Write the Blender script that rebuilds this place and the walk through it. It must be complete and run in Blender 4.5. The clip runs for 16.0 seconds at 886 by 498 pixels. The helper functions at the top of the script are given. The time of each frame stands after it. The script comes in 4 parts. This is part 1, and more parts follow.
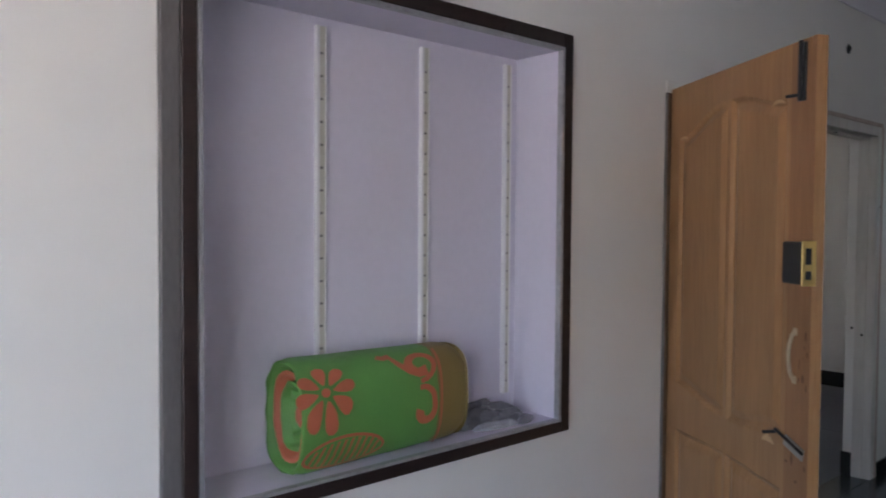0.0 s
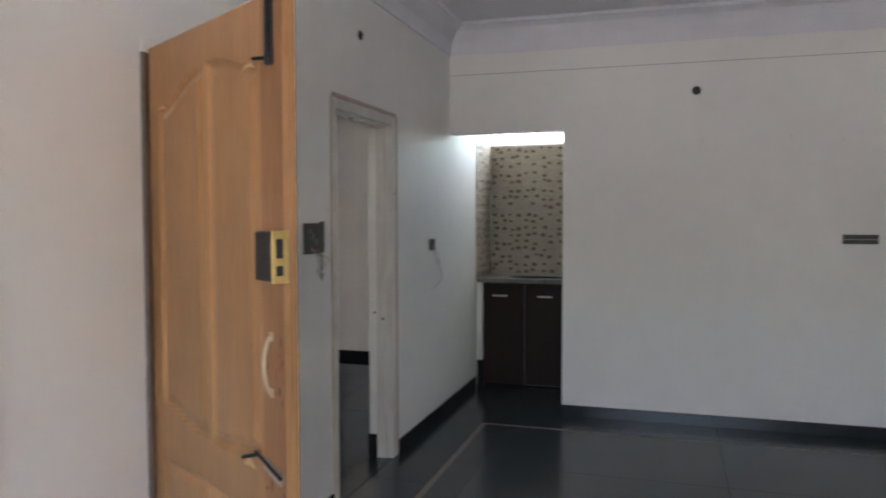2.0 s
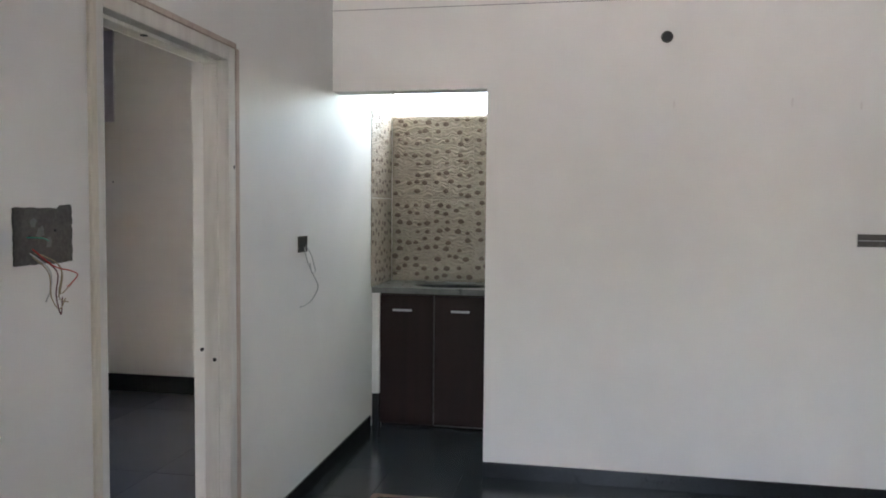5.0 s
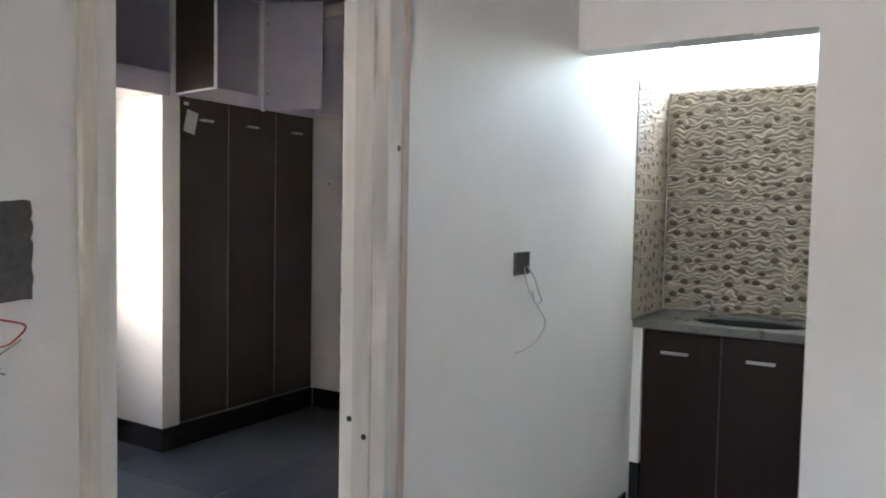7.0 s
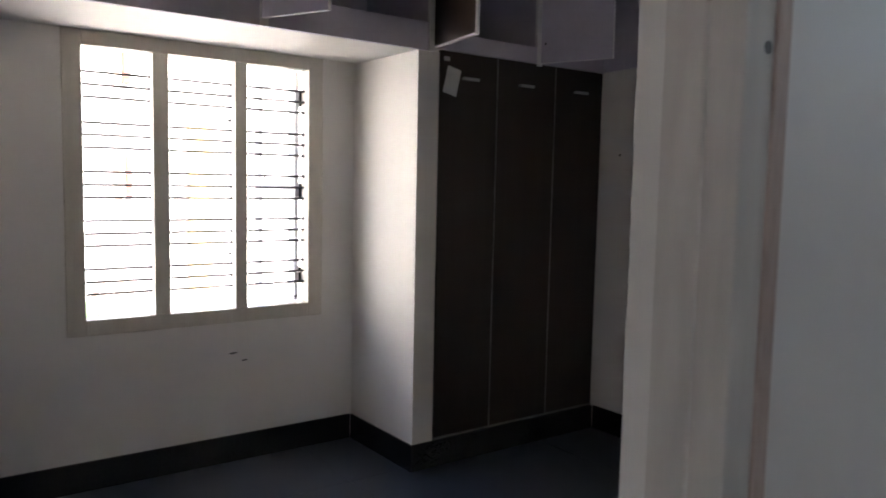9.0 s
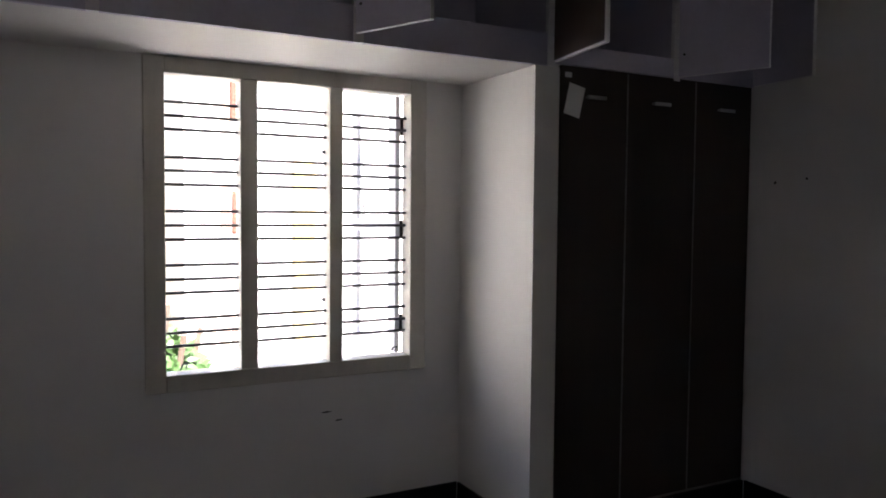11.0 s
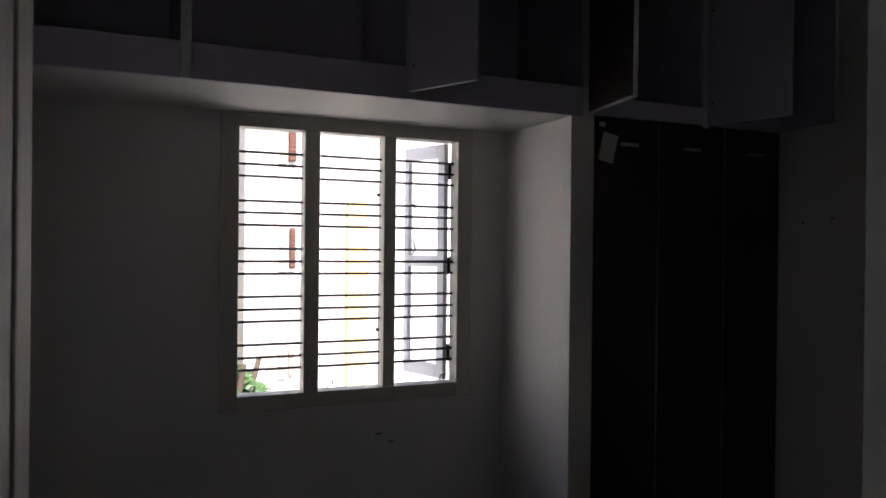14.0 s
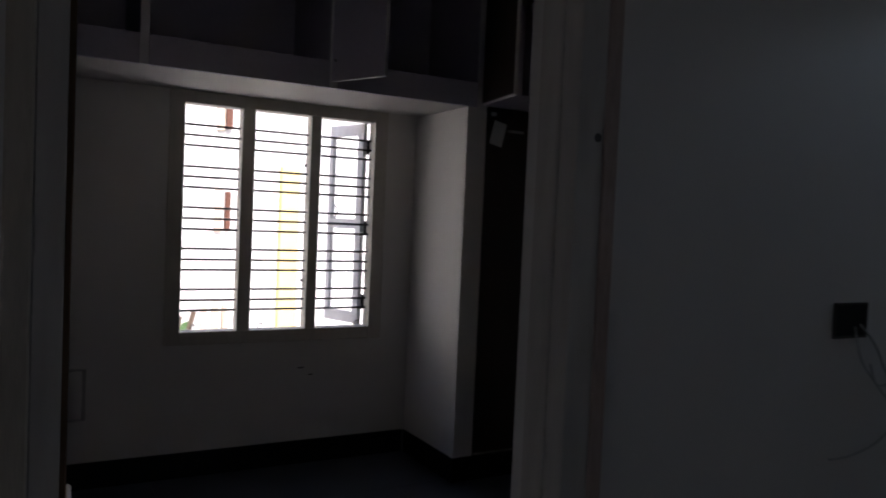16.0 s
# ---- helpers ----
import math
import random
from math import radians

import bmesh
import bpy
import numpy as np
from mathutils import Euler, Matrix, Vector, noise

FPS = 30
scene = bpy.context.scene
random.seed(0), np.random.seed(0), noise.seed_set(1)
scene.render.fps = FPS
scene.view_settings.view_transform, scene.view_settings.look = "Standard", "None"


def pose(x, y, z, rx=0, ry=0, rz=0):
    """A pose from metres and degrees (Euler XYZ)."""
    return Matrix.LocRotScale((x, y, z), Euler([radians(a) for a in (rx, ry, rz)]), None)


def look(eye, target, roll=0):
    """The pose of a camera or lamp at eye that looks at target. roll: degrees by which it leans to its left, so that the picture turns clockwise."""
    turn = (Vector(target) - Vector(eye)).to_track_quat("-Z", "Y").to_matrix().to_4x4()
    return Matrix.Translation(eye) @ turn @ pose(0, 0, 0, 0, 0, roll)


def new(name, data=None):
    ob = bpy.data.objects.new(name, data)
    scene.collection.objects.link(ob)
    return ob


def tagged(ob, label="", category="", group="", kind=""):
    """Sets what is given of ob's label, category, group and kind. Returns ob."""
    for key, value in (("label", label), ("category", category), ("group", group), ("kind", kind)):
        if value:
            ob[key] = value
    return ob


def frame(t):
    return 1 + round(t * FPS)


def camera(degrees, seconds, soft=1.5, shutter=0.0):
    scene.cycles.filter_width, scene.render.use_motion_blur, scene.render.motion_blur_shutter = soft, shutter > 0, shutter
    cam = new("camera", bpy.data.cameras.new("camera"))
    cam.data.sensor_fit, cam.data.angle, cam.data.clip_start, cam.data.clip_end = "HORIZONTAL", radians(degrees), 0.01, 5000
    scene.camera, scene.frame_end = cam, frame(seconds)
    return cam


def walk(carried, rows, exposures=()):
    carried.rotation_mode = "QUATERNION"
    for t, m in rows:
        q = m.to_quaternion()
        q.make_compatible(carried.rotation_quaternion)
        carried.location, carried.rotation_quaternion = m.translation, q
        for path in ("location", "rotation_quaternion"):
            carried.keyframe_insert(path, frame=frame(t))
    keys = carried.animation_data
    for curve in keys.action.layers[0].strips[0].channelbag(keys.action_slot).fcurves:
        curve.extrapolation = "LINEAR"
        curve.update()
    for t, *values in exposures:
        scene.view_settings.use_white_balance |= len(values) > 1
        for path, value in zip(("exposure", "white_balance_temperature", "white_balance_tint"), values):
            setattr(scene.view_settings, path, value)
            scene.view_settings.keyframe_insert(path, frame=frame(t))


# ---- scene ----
cam = camera(61.1, 16.0, soft=1.8, shutter=0.3)
PATH = [
    (0, (1.106, 0.278, 1.511), (2.427, 1.778, 1.444), 0.4),
    (0.5, (1.223, 0.24, 1.498), (2.669, 1.621, 1.444), -0.1),
    (1, (1.395, 0.182, 1.514), (2.965, 1.42, 1.451), -0.9),
    (1.5, (1.529, 0.182, 1.507), (3.243, 1.209, 1.419), -0.4),
    (2, (1.664, 0.284, 1.509), (3.575, 0.867, 1.415), -0.1),
    (2.5, (1.845, 0.338, 1.493), (3.811, 0.685, 1.376), -0.0),
    (3, (2.106, 0.305, 1.492), (4.082, 0.592, 1.367), -0.2),
    (3.2, (2.206, 0.336, 1.49), (4.188, 0.575, 1.358), 0.1),
    (5.5, (3.5, 0.567, 1.469), (5.442, 1.035, 1.374), 0.7),
    (6, (3.813, 0.579, 1.469), (5.7, 1.236, 1.371), 0.5),
    (6.5, (4.079, 0.637, 1.466), (5.859, 1.544, 1.366), 0.9),
    (7, (4.372, 0.764, 1.47), (6.069, 1.819, 1.367), 1.1),
    (7.5, (4.612, 0.868, 1.441), (6.199, 2.079, 1.324), 0.5),
    (8, (4.868, 1.004, 1.476), (6.237, 2.455, 1.331), 0.2),
    (8.5, (5.044, 1.204, 1.439), (6.302, 2.752, 1.293), 0.7),
    (9, (5.171, 1.416, 1.467), (6.344, 3.026, 1.291), 1.2),
    (9.5, (5.299, 1.596, 1.46), (6.35, 3.291, 1.307), 0.5),
    (12, (5.436, 1.9, 1.506), (6.346, 3.681, 1.503), 0.3),
    (12.5, (5.427, 1.884, 1.508), (6.315, 3.67, 1.659), 0.1),
    (13, (5.401, 1.842, 1.521), (6.259, 3.637, 1.734), 0.1),
    (13.5, (5.354, 1.735, 1.51), (6.185, 3.554, 1.535), 0.4),
    (14, (5.306, 1.592, 1.5), (6.123, 3.418, 1.495), 0.6),
    (14.5, (5.256, 1.418, 1.497), (6.069, 3.244, 1.462), 1.1),
    (15, (5.241, 1.212, 1.485), (6.046, 3.042, 1.438), 1.0),
    (15.5, (5.214, 1.02, 1.475), (6.007, 2.855, 1.411), 1.9),
    (16, (5.125, 0.89, 1.476), (6.094, 2.638, 1.398), 2.5),
]
EXPOSURES = [(0.0, 3.4, 6250, 14), (0.5, 3.66, 6300, 14), (1.0, 3.9, 6450, 14), (1.5, 4.08, 6500, 14), (2.0, 4.24, 6700, 14), (3.0, 4.6, 6900, 14),
             (5.5, 4.88, 6800, 14), (7.0, 5.04, 6700, 14), (7.5, 5.06, 6650, 14), (8.0, 4.82, 6600, 14), (8.5, 4.33, 6500, 15), (9.0, 3.75, 6500, 16),
             (9.7, 3.12, 6400, 17), (11.8, 2.48, 6250, 17), (12.5, 2.05, 6250, 17), (13.5, 1.53, 6200, 17), (14.5, 1.14, 6200, 18), (16.0, 0.93, 6150, 19)]
walk(cam, [(t, look(eye, target, roll)) for t, eye, target, roll in PATH], EXPOSURES)

# ---- daylight ----
world = bpy.data.worlds.new("sky")
world.use_nodes = True
scene.world = world
sky = world.node_tree.nodes.new("ShaderNodeTexSky")
sky.sky_type = "NISHITA"
sky.sun_disc = False
sky.sun_elevation, sky.sun_rotation = radians(50), radians(180)
sky.air_density, sky.dust_density = 1.0, 4.0
world.node_tree.links.new(sky.outputs[0], world.node_tree.nodes["Background"].inputs[0])
world.node_tree.nodes["Background"].inputs[1].default_value = 0.15
sun = new("sun", bpy.data.lights.new("sun", "SUN"))
sun.data.energy, sun.data.angle, sun.data.color = 4.8, radians(2), (1.0, 0.97, 0.93)
sun.matrix_world = look((0.4, -20, 24), (0, 0, 0))


def window_lamp(name, x, y, z, w, h, energy, target, color=(0.78, 0.91, 1.0)):
    """Sky light that fills a window's opening."""
    lamp = new(name, bpy.data.lights.new(name, "AREA"))
    lamp.data.shape, lamp.data.size, lamp.data.size_y = "RECTANGLE", w, h
    lamp.data.energy, lamp.data.color = energy, color
    lamp.matrix_world = look((x, y, z), target)
    return lamp


window_lamp("hall_window_light", -0.36, 0.1, 1.18, 2.2, 0.7, 0.95, (1.7, 0.1, 0.3))
window_lamp("kitchen_ventilator_light", 8.66, 1.40, 2.40, 0.98, 0.46, 0.52, (5, 1.40, 2.40), (0.70, 1.0, 0.93))
window_lamp("side_room_window_light", 3.4, 5.16, 1.5, 1.2, 1.2, 0.25, (3.4, 0, 1.5))


# ---- materials ----
def mat(name, color, rough=0.6, metal=0.0, spread=0.06, scale=3.0, fine=60.0, bump=0.0, bump_scale=80.0, stretch=(1, 1, 1),
        second=None, second_amount=0.5, coat=0.0, spec=0.5, rough_spread=0.1, world=False):
    m = bpy.data.materials.new(name)
    m.use_nodes = True
    n, l = m.node_tree.nodes, m.node_tree.links
    b = n["Principled BSDF"]
    b.inputs["Metallic"].default_value = metal
    b.inputs["Specular IOR Level"].default_value = spec
    b.inputs["Coat Weight"].default_value = coat
    b.inputs["Coat Roughness"].default_value = 0.08
    tc = n.new("ShaderNodeTexCoord")
    mp = n.new("ShaderNodeMapping")
    mp.inputs["Scale"].default_value = stretch
    l.new(n.new("ShaderNodeNewGeometry").outputs["Position"] if world else tc.outputs["Object"], mp.inputs[0])
    big = n.new("ShaderNodeTexNoise")
    big.inputs["Scale"].default_value, big.inputs["Detail"].default_value = scale, 5
    small = n.new("ShaderNodeTexNoise")
    small.inputs["Scale"].default_value, small.inputs["Detail"].default_value = fine, 4
    l.new(mp.outputs[0], big.inputs["Vector"])
    l.new(mp.outputs[0], small.inputs["Vector"])
    add = n.new("ShaderNodeMath")
    add.operation = "ADD"
    half = n.new("ShaderNodeMath")
    half.operation = "MULTIPLY"
    half.inputs[1].default_value = 0.5
    l.new(big.outputs[0], add.inputs[0])
    l.new(small.outputs[0], add.inputs[1])
    l.new(add.outputs[0], half.inputs[0])
    ramp = n.new("ShaderNodeValToRGB")
    ramp.color_ramp.elements[0].position, ramp.color_ramp.elements[1].position = 0.32, 0.68
    dark = [max(0.0, c * (1 - spread)) for c in color]
    light = [min(1.0, c * (1 + spread)) for c in color]
    if second:
        dark = [c * (1 - second_amount) + s * second_amount for c, s in zip(color, second)]
    ramp.color_ramp.elements[0].color, ramp.color_ramp.elements[1].color = (*dark, 1), (*light, 1)
    l.new(half.outputs[0], ramp.inputs[0])
    l.new(ramp.outputs[0], b.inputs["Base Color"])
    rr = n.new("ShaderNodeMapRange")
    rr.inputs["To Min"].default_value, rr.inputs["To Max"].default_value = max(0.02, rough - rough_spread), min(1.0, rough + rough_spread)
    l.new(big.outputs[0], rr.inputs[0])
    l.new(rr.outputs[0], b.inputs["Roughness"])
    if bump:
        bn = n.new("ShaderNodeTexNoise")
        bn.inputs["Scale"].default_value, bn.inputs["Detail"].default_value = bump_scale, 6
        l.new(mp.outputs[0], bn.inputs["Vector"])
        bp = n.new("ShaderNodeBump")
        bp.inputs["Strength"].default_value, bp.inputs["Distance"].default_value = bump, 0.004
        l.new(bn.outputs[0], bp.inputs["Height"])
        l.new(bp.outputs[0], b.inputs["Normal"])
    return m


M_WALL = mat("cream_wall_paint", (0.74, 0.72, 0.69), 0.62, spread=0.03, scale=0.9, fine=5, bump=0.05, bump_scale=22)
M_LAV = mat("lavender_paint", (0.63, 0.595, 0.695), 0.5, spread=0.03, scale=2, fine=40, bump=0.08, bump_scale=70)
M_CORN = mat("cornice_paint", (0.66, 0.645, 0.69), 0.6, spread=0.03, bump=0.08)
M_CEIL = mat("ceiling_paint", (0.72, 0.70, 0.74), 0.8, spread=0.03, bump=0.1)
M_FLOOR = mat("black_granite", (0.027, 0.032, 0.036), 0.2, spread=0.22, scale=1.3, fine=14, bump=0.03, bump_scale=7, rough_spread=0.06,
              second=(0.032, 0.024, 0.02), second_amount=0.45, world=True)
M_FLOORB = mat("dusty_blue_black_stone", (0.047, 0.058, 0.077), 0.33, spread=0.14, scale=0.8, fine=5, bump=0.015, bump_scale=7, rough_spread=0.025,
               second=(0.04, 0.042, 0.048), second_amount=0.5, world=True)
M_GAP = mat("dark_joint", (0.016, 0.014, 0.014), 0.7, spread=0.25)
M_JOINT = mat("red_oxide_joint", (0.12, 0.064, 0.045), 0.35, spread=0.4, scale=4, fine=30, world=True)
M_SKIRT = mat("black_granite_skirting", (0.018, 0.018, 0.02), 0.22, spread=0.3, fine=160)
M_DARKWOOD = mat("dark_brown_varnished_wood", (0.024, 0.013, 0.011), 0.45, spread=0.35, scale=2, fine=30, stretch=(1, 1, 12), bump=0.1)
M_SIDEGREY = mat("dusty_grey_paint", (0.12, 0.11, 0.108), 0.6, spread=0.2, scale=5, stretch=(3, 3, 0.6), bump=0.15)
M_STRIPK = mat("dark_edge_strip", (0.06, 0.05, 0.048), 0.5, spread=0.4, scale=8, fine=40)
M_STRIPD = mat("worn_edge_strip", (0.17, 0.155, 0.15), 0.5, spread=0.3, scale=8, fine=40)
M_EDGEGREY = mat("aluminium_channel", (0.42, 0.42, 0.44), 0.45, metal=0.6, spread=0.2, scale=9)
M_DOOR = mat("teak_door", (0.35, 0.19, 0.082), 0.4, spread=0.14, scale=1.6, fine=9, stretch=(7, 7, 0.7), bump=0.06, bump_scale=20,
             second=(0.25, 0.115, 0.042), second_amount=0.6)
M_PALEWOOD = mat("pale_wood_highlight", (0.55, 0.36, 0.2), 0.6, spread=0.1)
M_RAWWOOD = mat("brown_teak_frame", (0.135, 0.072, 0.036), 0.6, spread=0.2, scale=2, fine=12, stretch=(10, 10, 0.7), bump=0.15)
M_FRAME = mat("primed_wood_frame", (0.62, 0.595, 0.555), 0.65, scale=2.2, fine=7, stretch=(5, 5, 0.8), bump=0.1, bump_scale=12,
              second=(0.47, 0.435, 0.40), second_amount=0.6, spread=0.06)
M_FRAMEEDGE = mat("pinkish_primer_edge", (0.50, 0.41, 0.36), 0.7, scale=4, fine=30, stretch=(4, 4, 0.7), second=(0.30, 0.2, 0.16), spread=0.1, bump=0.15)
M_BEADL = mat("cream_primer_edge", (0.60, 0.55, 0.46), 0.7, scale=4, fine=30, stretch=(4, 4, 0.7), second=(0.42, 0.37, 0.3), spread=0.08, bump=0.15)
M_LAMINATE = mat("dark_brown_laminate", (0.034, 0.022, 0.018), 0.34, rough_spread=0.015, spread=0.12, scale=2, fine=40, stretch=(14, 14, 0.6), spec=0.4)
M_KLAM = mat("dark_red_brown_laminate", (0.020, 0.0085, 0.007), 0.48, rough_spread=0.015, spread=0.2, scale=2, fine=40, stretch=(14, 14, 0.6), spec=0.22)
M_LOFT = mat("pale_lavender_laminate", (0.52, 0.49, 0.58), 0.45, spread=0.05, scale=3)
M_WHITE = mat("white_edge_band", (0.74, 0.73, 0.74), 0.5, spread=0.04)
M_CHROME = mat("brushed_steel", (0.42, 0.41, 0.40), 0.38, metal=1.0, spread=0.08)
M_BRASS = mat("brass", (0.72, 0.53, 0.2), 0.35, metal=1.0, spread=0.1)
M_BLACK = mat("black_metal", (0.02, 0.02, 0.022), 0.45, metal=0.3, spread=0.2)
M_CEMENT = mat("grey_cement", (0.105, 0.097, 0.088), 0.9, spread=0.3, scale=14, fine=90, bump=0.5)
M_GRANITE = mat("grey_granite_counter", (0.13, 0.13, 0.125), 0.3, spread=0.3, scale=20, fine=220)
M_TILE = mat("beige_relief_tile", (0.30, 0.258, 0.213), 0.5, spread=0.15, scale=6, fine=60, bump=0.12)
M_PEBBLE = mat("brown_pebble_glaze", (0.125, 0.09, 0.068), 0.5, spread=0.3, scale=20, fine=90)
M_WINFRAME = mat("window_frame_paint", (0.58, 0.545, 0.485), 0.55, spread=0.08, scale=5, stretch=(5, 5, 1), bump=0.1)
M_IRON = mat("iron_bar_paint", (0.09, 0.085, 0.09), 0.5, metal=0.4, spread=0.2)
M_CASE = mat("grey_casement_paint", (0.78, 0.77, 0.80), 0.5, spread=0.06)
M_GROOVESHADE = mat("shadow_grey_plaster", (0.36, 0.34, 0.33), 0.8, spread=0.3, scale=9)
M_PATCH = mat("wall_filler", (0.66, 0.63, 0.60), 0.7, spread=0.06)
M_WIRE_R = mat("red_wire", (0.45, 0.03, 0.02), 0.4)
M_WIRE_D = mat("dark_red_wire", (0.12, 0.03, 0.03), 0.4)
M_WIRE_T = mat("green_wire", (0.02, 0.25, 0.17), 0.4)
M_WIRE_Y = mat("yellow_wire", (0.34, 0.275, 0.17), 0.4)
M_WIRE_G = mat("grey_wire", (0.45, 0.45, 0.43), 0.4)
M_PAPER = mat("white_paper", (0.6, 0.6, 0.585), 0.8, spread=0.04)
M_PLASTIC = mat("grey_plastic", (0.13, 0.13, 0.15), 0.28, spread=0.3, scale=9, fine=40, bump=0.3, bump_scale=18)
M_FILM = mat("pale_grey_film", (0.32, 0.32, 0.35), 0.25, spread=0.2, scale=12, bump=0.3)
M_MATG = mat("green_plastic_weave", (0.105, 0.27, 0.06), 0.5, spread=0.1, scale=8, fine=260, bump=0.35, bump_scale=350)
M_MATR = mat("red_plastic_weave", (0.46, 0.12, 0.06), 0.5, spread=0.12, scale=8, fine=260, bump=0.35, bump_scale=350)
M_MATO = mat("olive_plastic_weave", (0.20, 0.145, 0.045), 0.5, spread=0.1, scale=8, fine=260, bump=0.35, bump_scale=350)
M_FAC_W = mat("cream_facade", (0.76, 0.75, 0.72), 0.8, spread=0.05, scale=0.6)
M_FAC_Y = mat("yellow_facade", (0.78, 0.62, 0.26), 0.8, spread=0.06, scale=0.6)
M_FAC_P = mat("pale_yellow_bounce_facade", (0.73, 0.72, 0.66), 0.8, spread=0.05, scale=0.6)
M_FAC_S = mat("sand_facade_trim", (0.55, 0.45, 0.34), 0.8, spread=0.06)
M_FAC_O = mat("orange_brown_trim", (0.13, 0.052, 0.03), 0.7, spread=0.1)
M_FAC_D = mat("dark_window_glass", (0.10, 0.10, 0.11), 0.15, spread=0.2)
M_GROUND = mat("street_ground", (0.28, 0.27, 0.26), 0.9, spread=0.2, scale=0.5, fine=8)
M_LEAF = mat("leaf_green", (0.06, 0.12, 0.035), 0.5, spread=0.35, scale=3)
M_BARK = mat("bark", (0.12, 0.085, 0.06), 0.9, spread=0.3, bump=0.5)


def glass(name):
    m = bpy.data.materials.new(name)
    m.use_nodes = True
    b = m.node_tree.nodes["Principled BSDF"]
    b.inputs["Transmission Weight"].default_value = 1.0
    b.inputs["Roughness"].default_value = 0.02
    b.inputs["IOR"].default_value = 1.45
    b.inputs["Base Color"].default_value = (0.95, 0.97, 0.97, 1)
    return m


M_GLASS = glass("window_glass")


# ---- mesh helpers ----
def bx(bm, x0, y0, z0, x1, y1, z1, bev=0.0, seg=1):
    x0, x1, y0, y1, z0, z1 = min(x0, x1), max(x0, x1), min(y0, y1), max(y0, y1), min(z0, z1), max(z0, z1)
    v = [bm.verts.new(c) for c in ((x0, y0, z0), (x1, y0, z0), (x1, y1, z0), (x0, y1, z0), (x0, y0, z1), (x1, y0, z1), (x1, y1, z1), (x0, y1, z1))]
    f = [bm.faces.new([v[i] for i in q]) for q in ((3, 2, 1, 0), (4, 5, 6, 7), (0, 1, 5, 4), (1, 2, 6, 5), (2, 3, 7, 6), (3, 0, 4, 7))]
    if bev:
        edges = list({e for face in f for e in face.edges})
        bmesh.ops.bevel(bm, geom=edges, offset=bev, segments=seg, affect="EDGES", profile=0.6)
    return v


def boxes(rows, bev=0.0):
    bm = bmesh.new()
    for r in rows:
        bx(bm, *r, bev)
    return bm


def tube(points, r, seg=8, closed=False):
    """A round bar through the points."""
    bm = bmesh.new()
    pts = [Vector(p) for p in points]
    rings = []
    up = Vector((0.31, 0.17, 0.93))
    for i, p in enumerate(pts):
        a = pts[max(0, i - 1)]
        b = pts[min(len(pts) - 1, i + 1)]
        t = (b - a).normalized()
        s = t.cross(up).normalized()
        u = s.cross(t).normalized()
        rings.append([bm.verts.new(p + (s * math.cos(k * math.tau / seg) + u * math.sin(k * math.tau / seg)) * r) for k in range(seg)])
    for a, b in zip(rings, rings[1:]):
        for k in range(seg):
            bm.faces.new((a[k], a[(k + 1) % seg], b[(k + 1) % seg], b[k]))
    bm.faces.new(rings[0][::-1])
    bm.faces.new(rings[-1])
    return bm


def disc(center, normal, r, depth, seg=20):
    c, n = Vector(center), Vector(normal).normalized()
    return tube([c, c + n * depth], r, seg)


def finish(name, bm, material, smooth=False):
    me = bpy.data.meshes.new(name)
    bmesh.ops.recalc_face_normals(bm, faces=bm.faces)
    bm.to_mesh(me)
    bm.free()
    me.materials.append(material)
    if smooth:
        for p in me.polygons:
            p.use_smooth = True
    return new(name, me)


def part(name, bm, material, parent, label="", smooth=False):
    ob = finish(name, bm, material, smooth)
    ob.parent = parent
    if label:
        tagged(ob, label)
    return ob


def thing(name, x, y, z, label, category, group="", kind="", rz=0.0):
    ob = new(name)
    ob.empty_display_size = 0.1
    ob.matrix_world = pose(x, y, z, 0, 0, rz)
    return tagged(ob, label, category, group, kind)


def structure(name, bm, material, label, category):
    return tagged(finish(name, bm, material), label, category, kind="structure")


H = 2.93          # ceiling height
YN = 1.922        # hall face of the north wall
YB = 2.07         # its bedroom face
XK = 7.228        # hall face of the wall before the kitchen
XE = 8.56         # inner face of the east wall
YS = -1.75        # south wall of the hall
XW = -0.3         # west wall
YW = 5.12         # bedroom window wall
XB = 5.0          # bedroom west wall
YL = 4.49         # front of wardrobe and lofts

# ---- large structure ----
structure("wall_north", boxes([
    (XW, YN, 0, 1.806, YB, H), (1.806, YN, 0, 3.066, YB, 0.846), (1.806, YN, 2.099, 3.066, YB, H), (3.066, YN, 0, 3.715, YB, H),
    (3.715, YN, 2.06, 4.70, YB, H), (4.70, YN, 0, 5.11, YB, H), (5.11, YN, 2.09, 6.025, YB, H), (6.025, YN, 0, XE, YB, H)]),
    M_WALL, "cream painted plaster wall with niche and door openings", "wall")
structure("wall_kitchen", boxes([(XK, -1.441, 0, XK + 0.12, 1.056, H), (XK, YS, 2.581, XK + 0.12, -1.441, H), (XK, 1.056, 2.117, XK + 0.12, YN, H)]),
          M_WALL, "cream painted wall with an open kitchen doorway", "wall")
structure("wall_east", boxes([
    (XE, YS - 0.15, 0, XE + 0.15, 5.25, 2.15), (XE, YS - 0.15, 2.15, XE + 0.15, 0.9, 2.65), (XE, 1.9, 2.15, XE + 0.15, 5.25, 2.65),
    (XE, YS - 0.15, 2.65, XE + 0.15, 5.25, H)]), M_WALL, "cream painted outer wall with kitchen ventilator", "wall")
structure("wall_south", boxes([(XW, YS - 0.15, 0, XE, YS, H)]), M_WALL, "cream painted plaster wall", "wall")
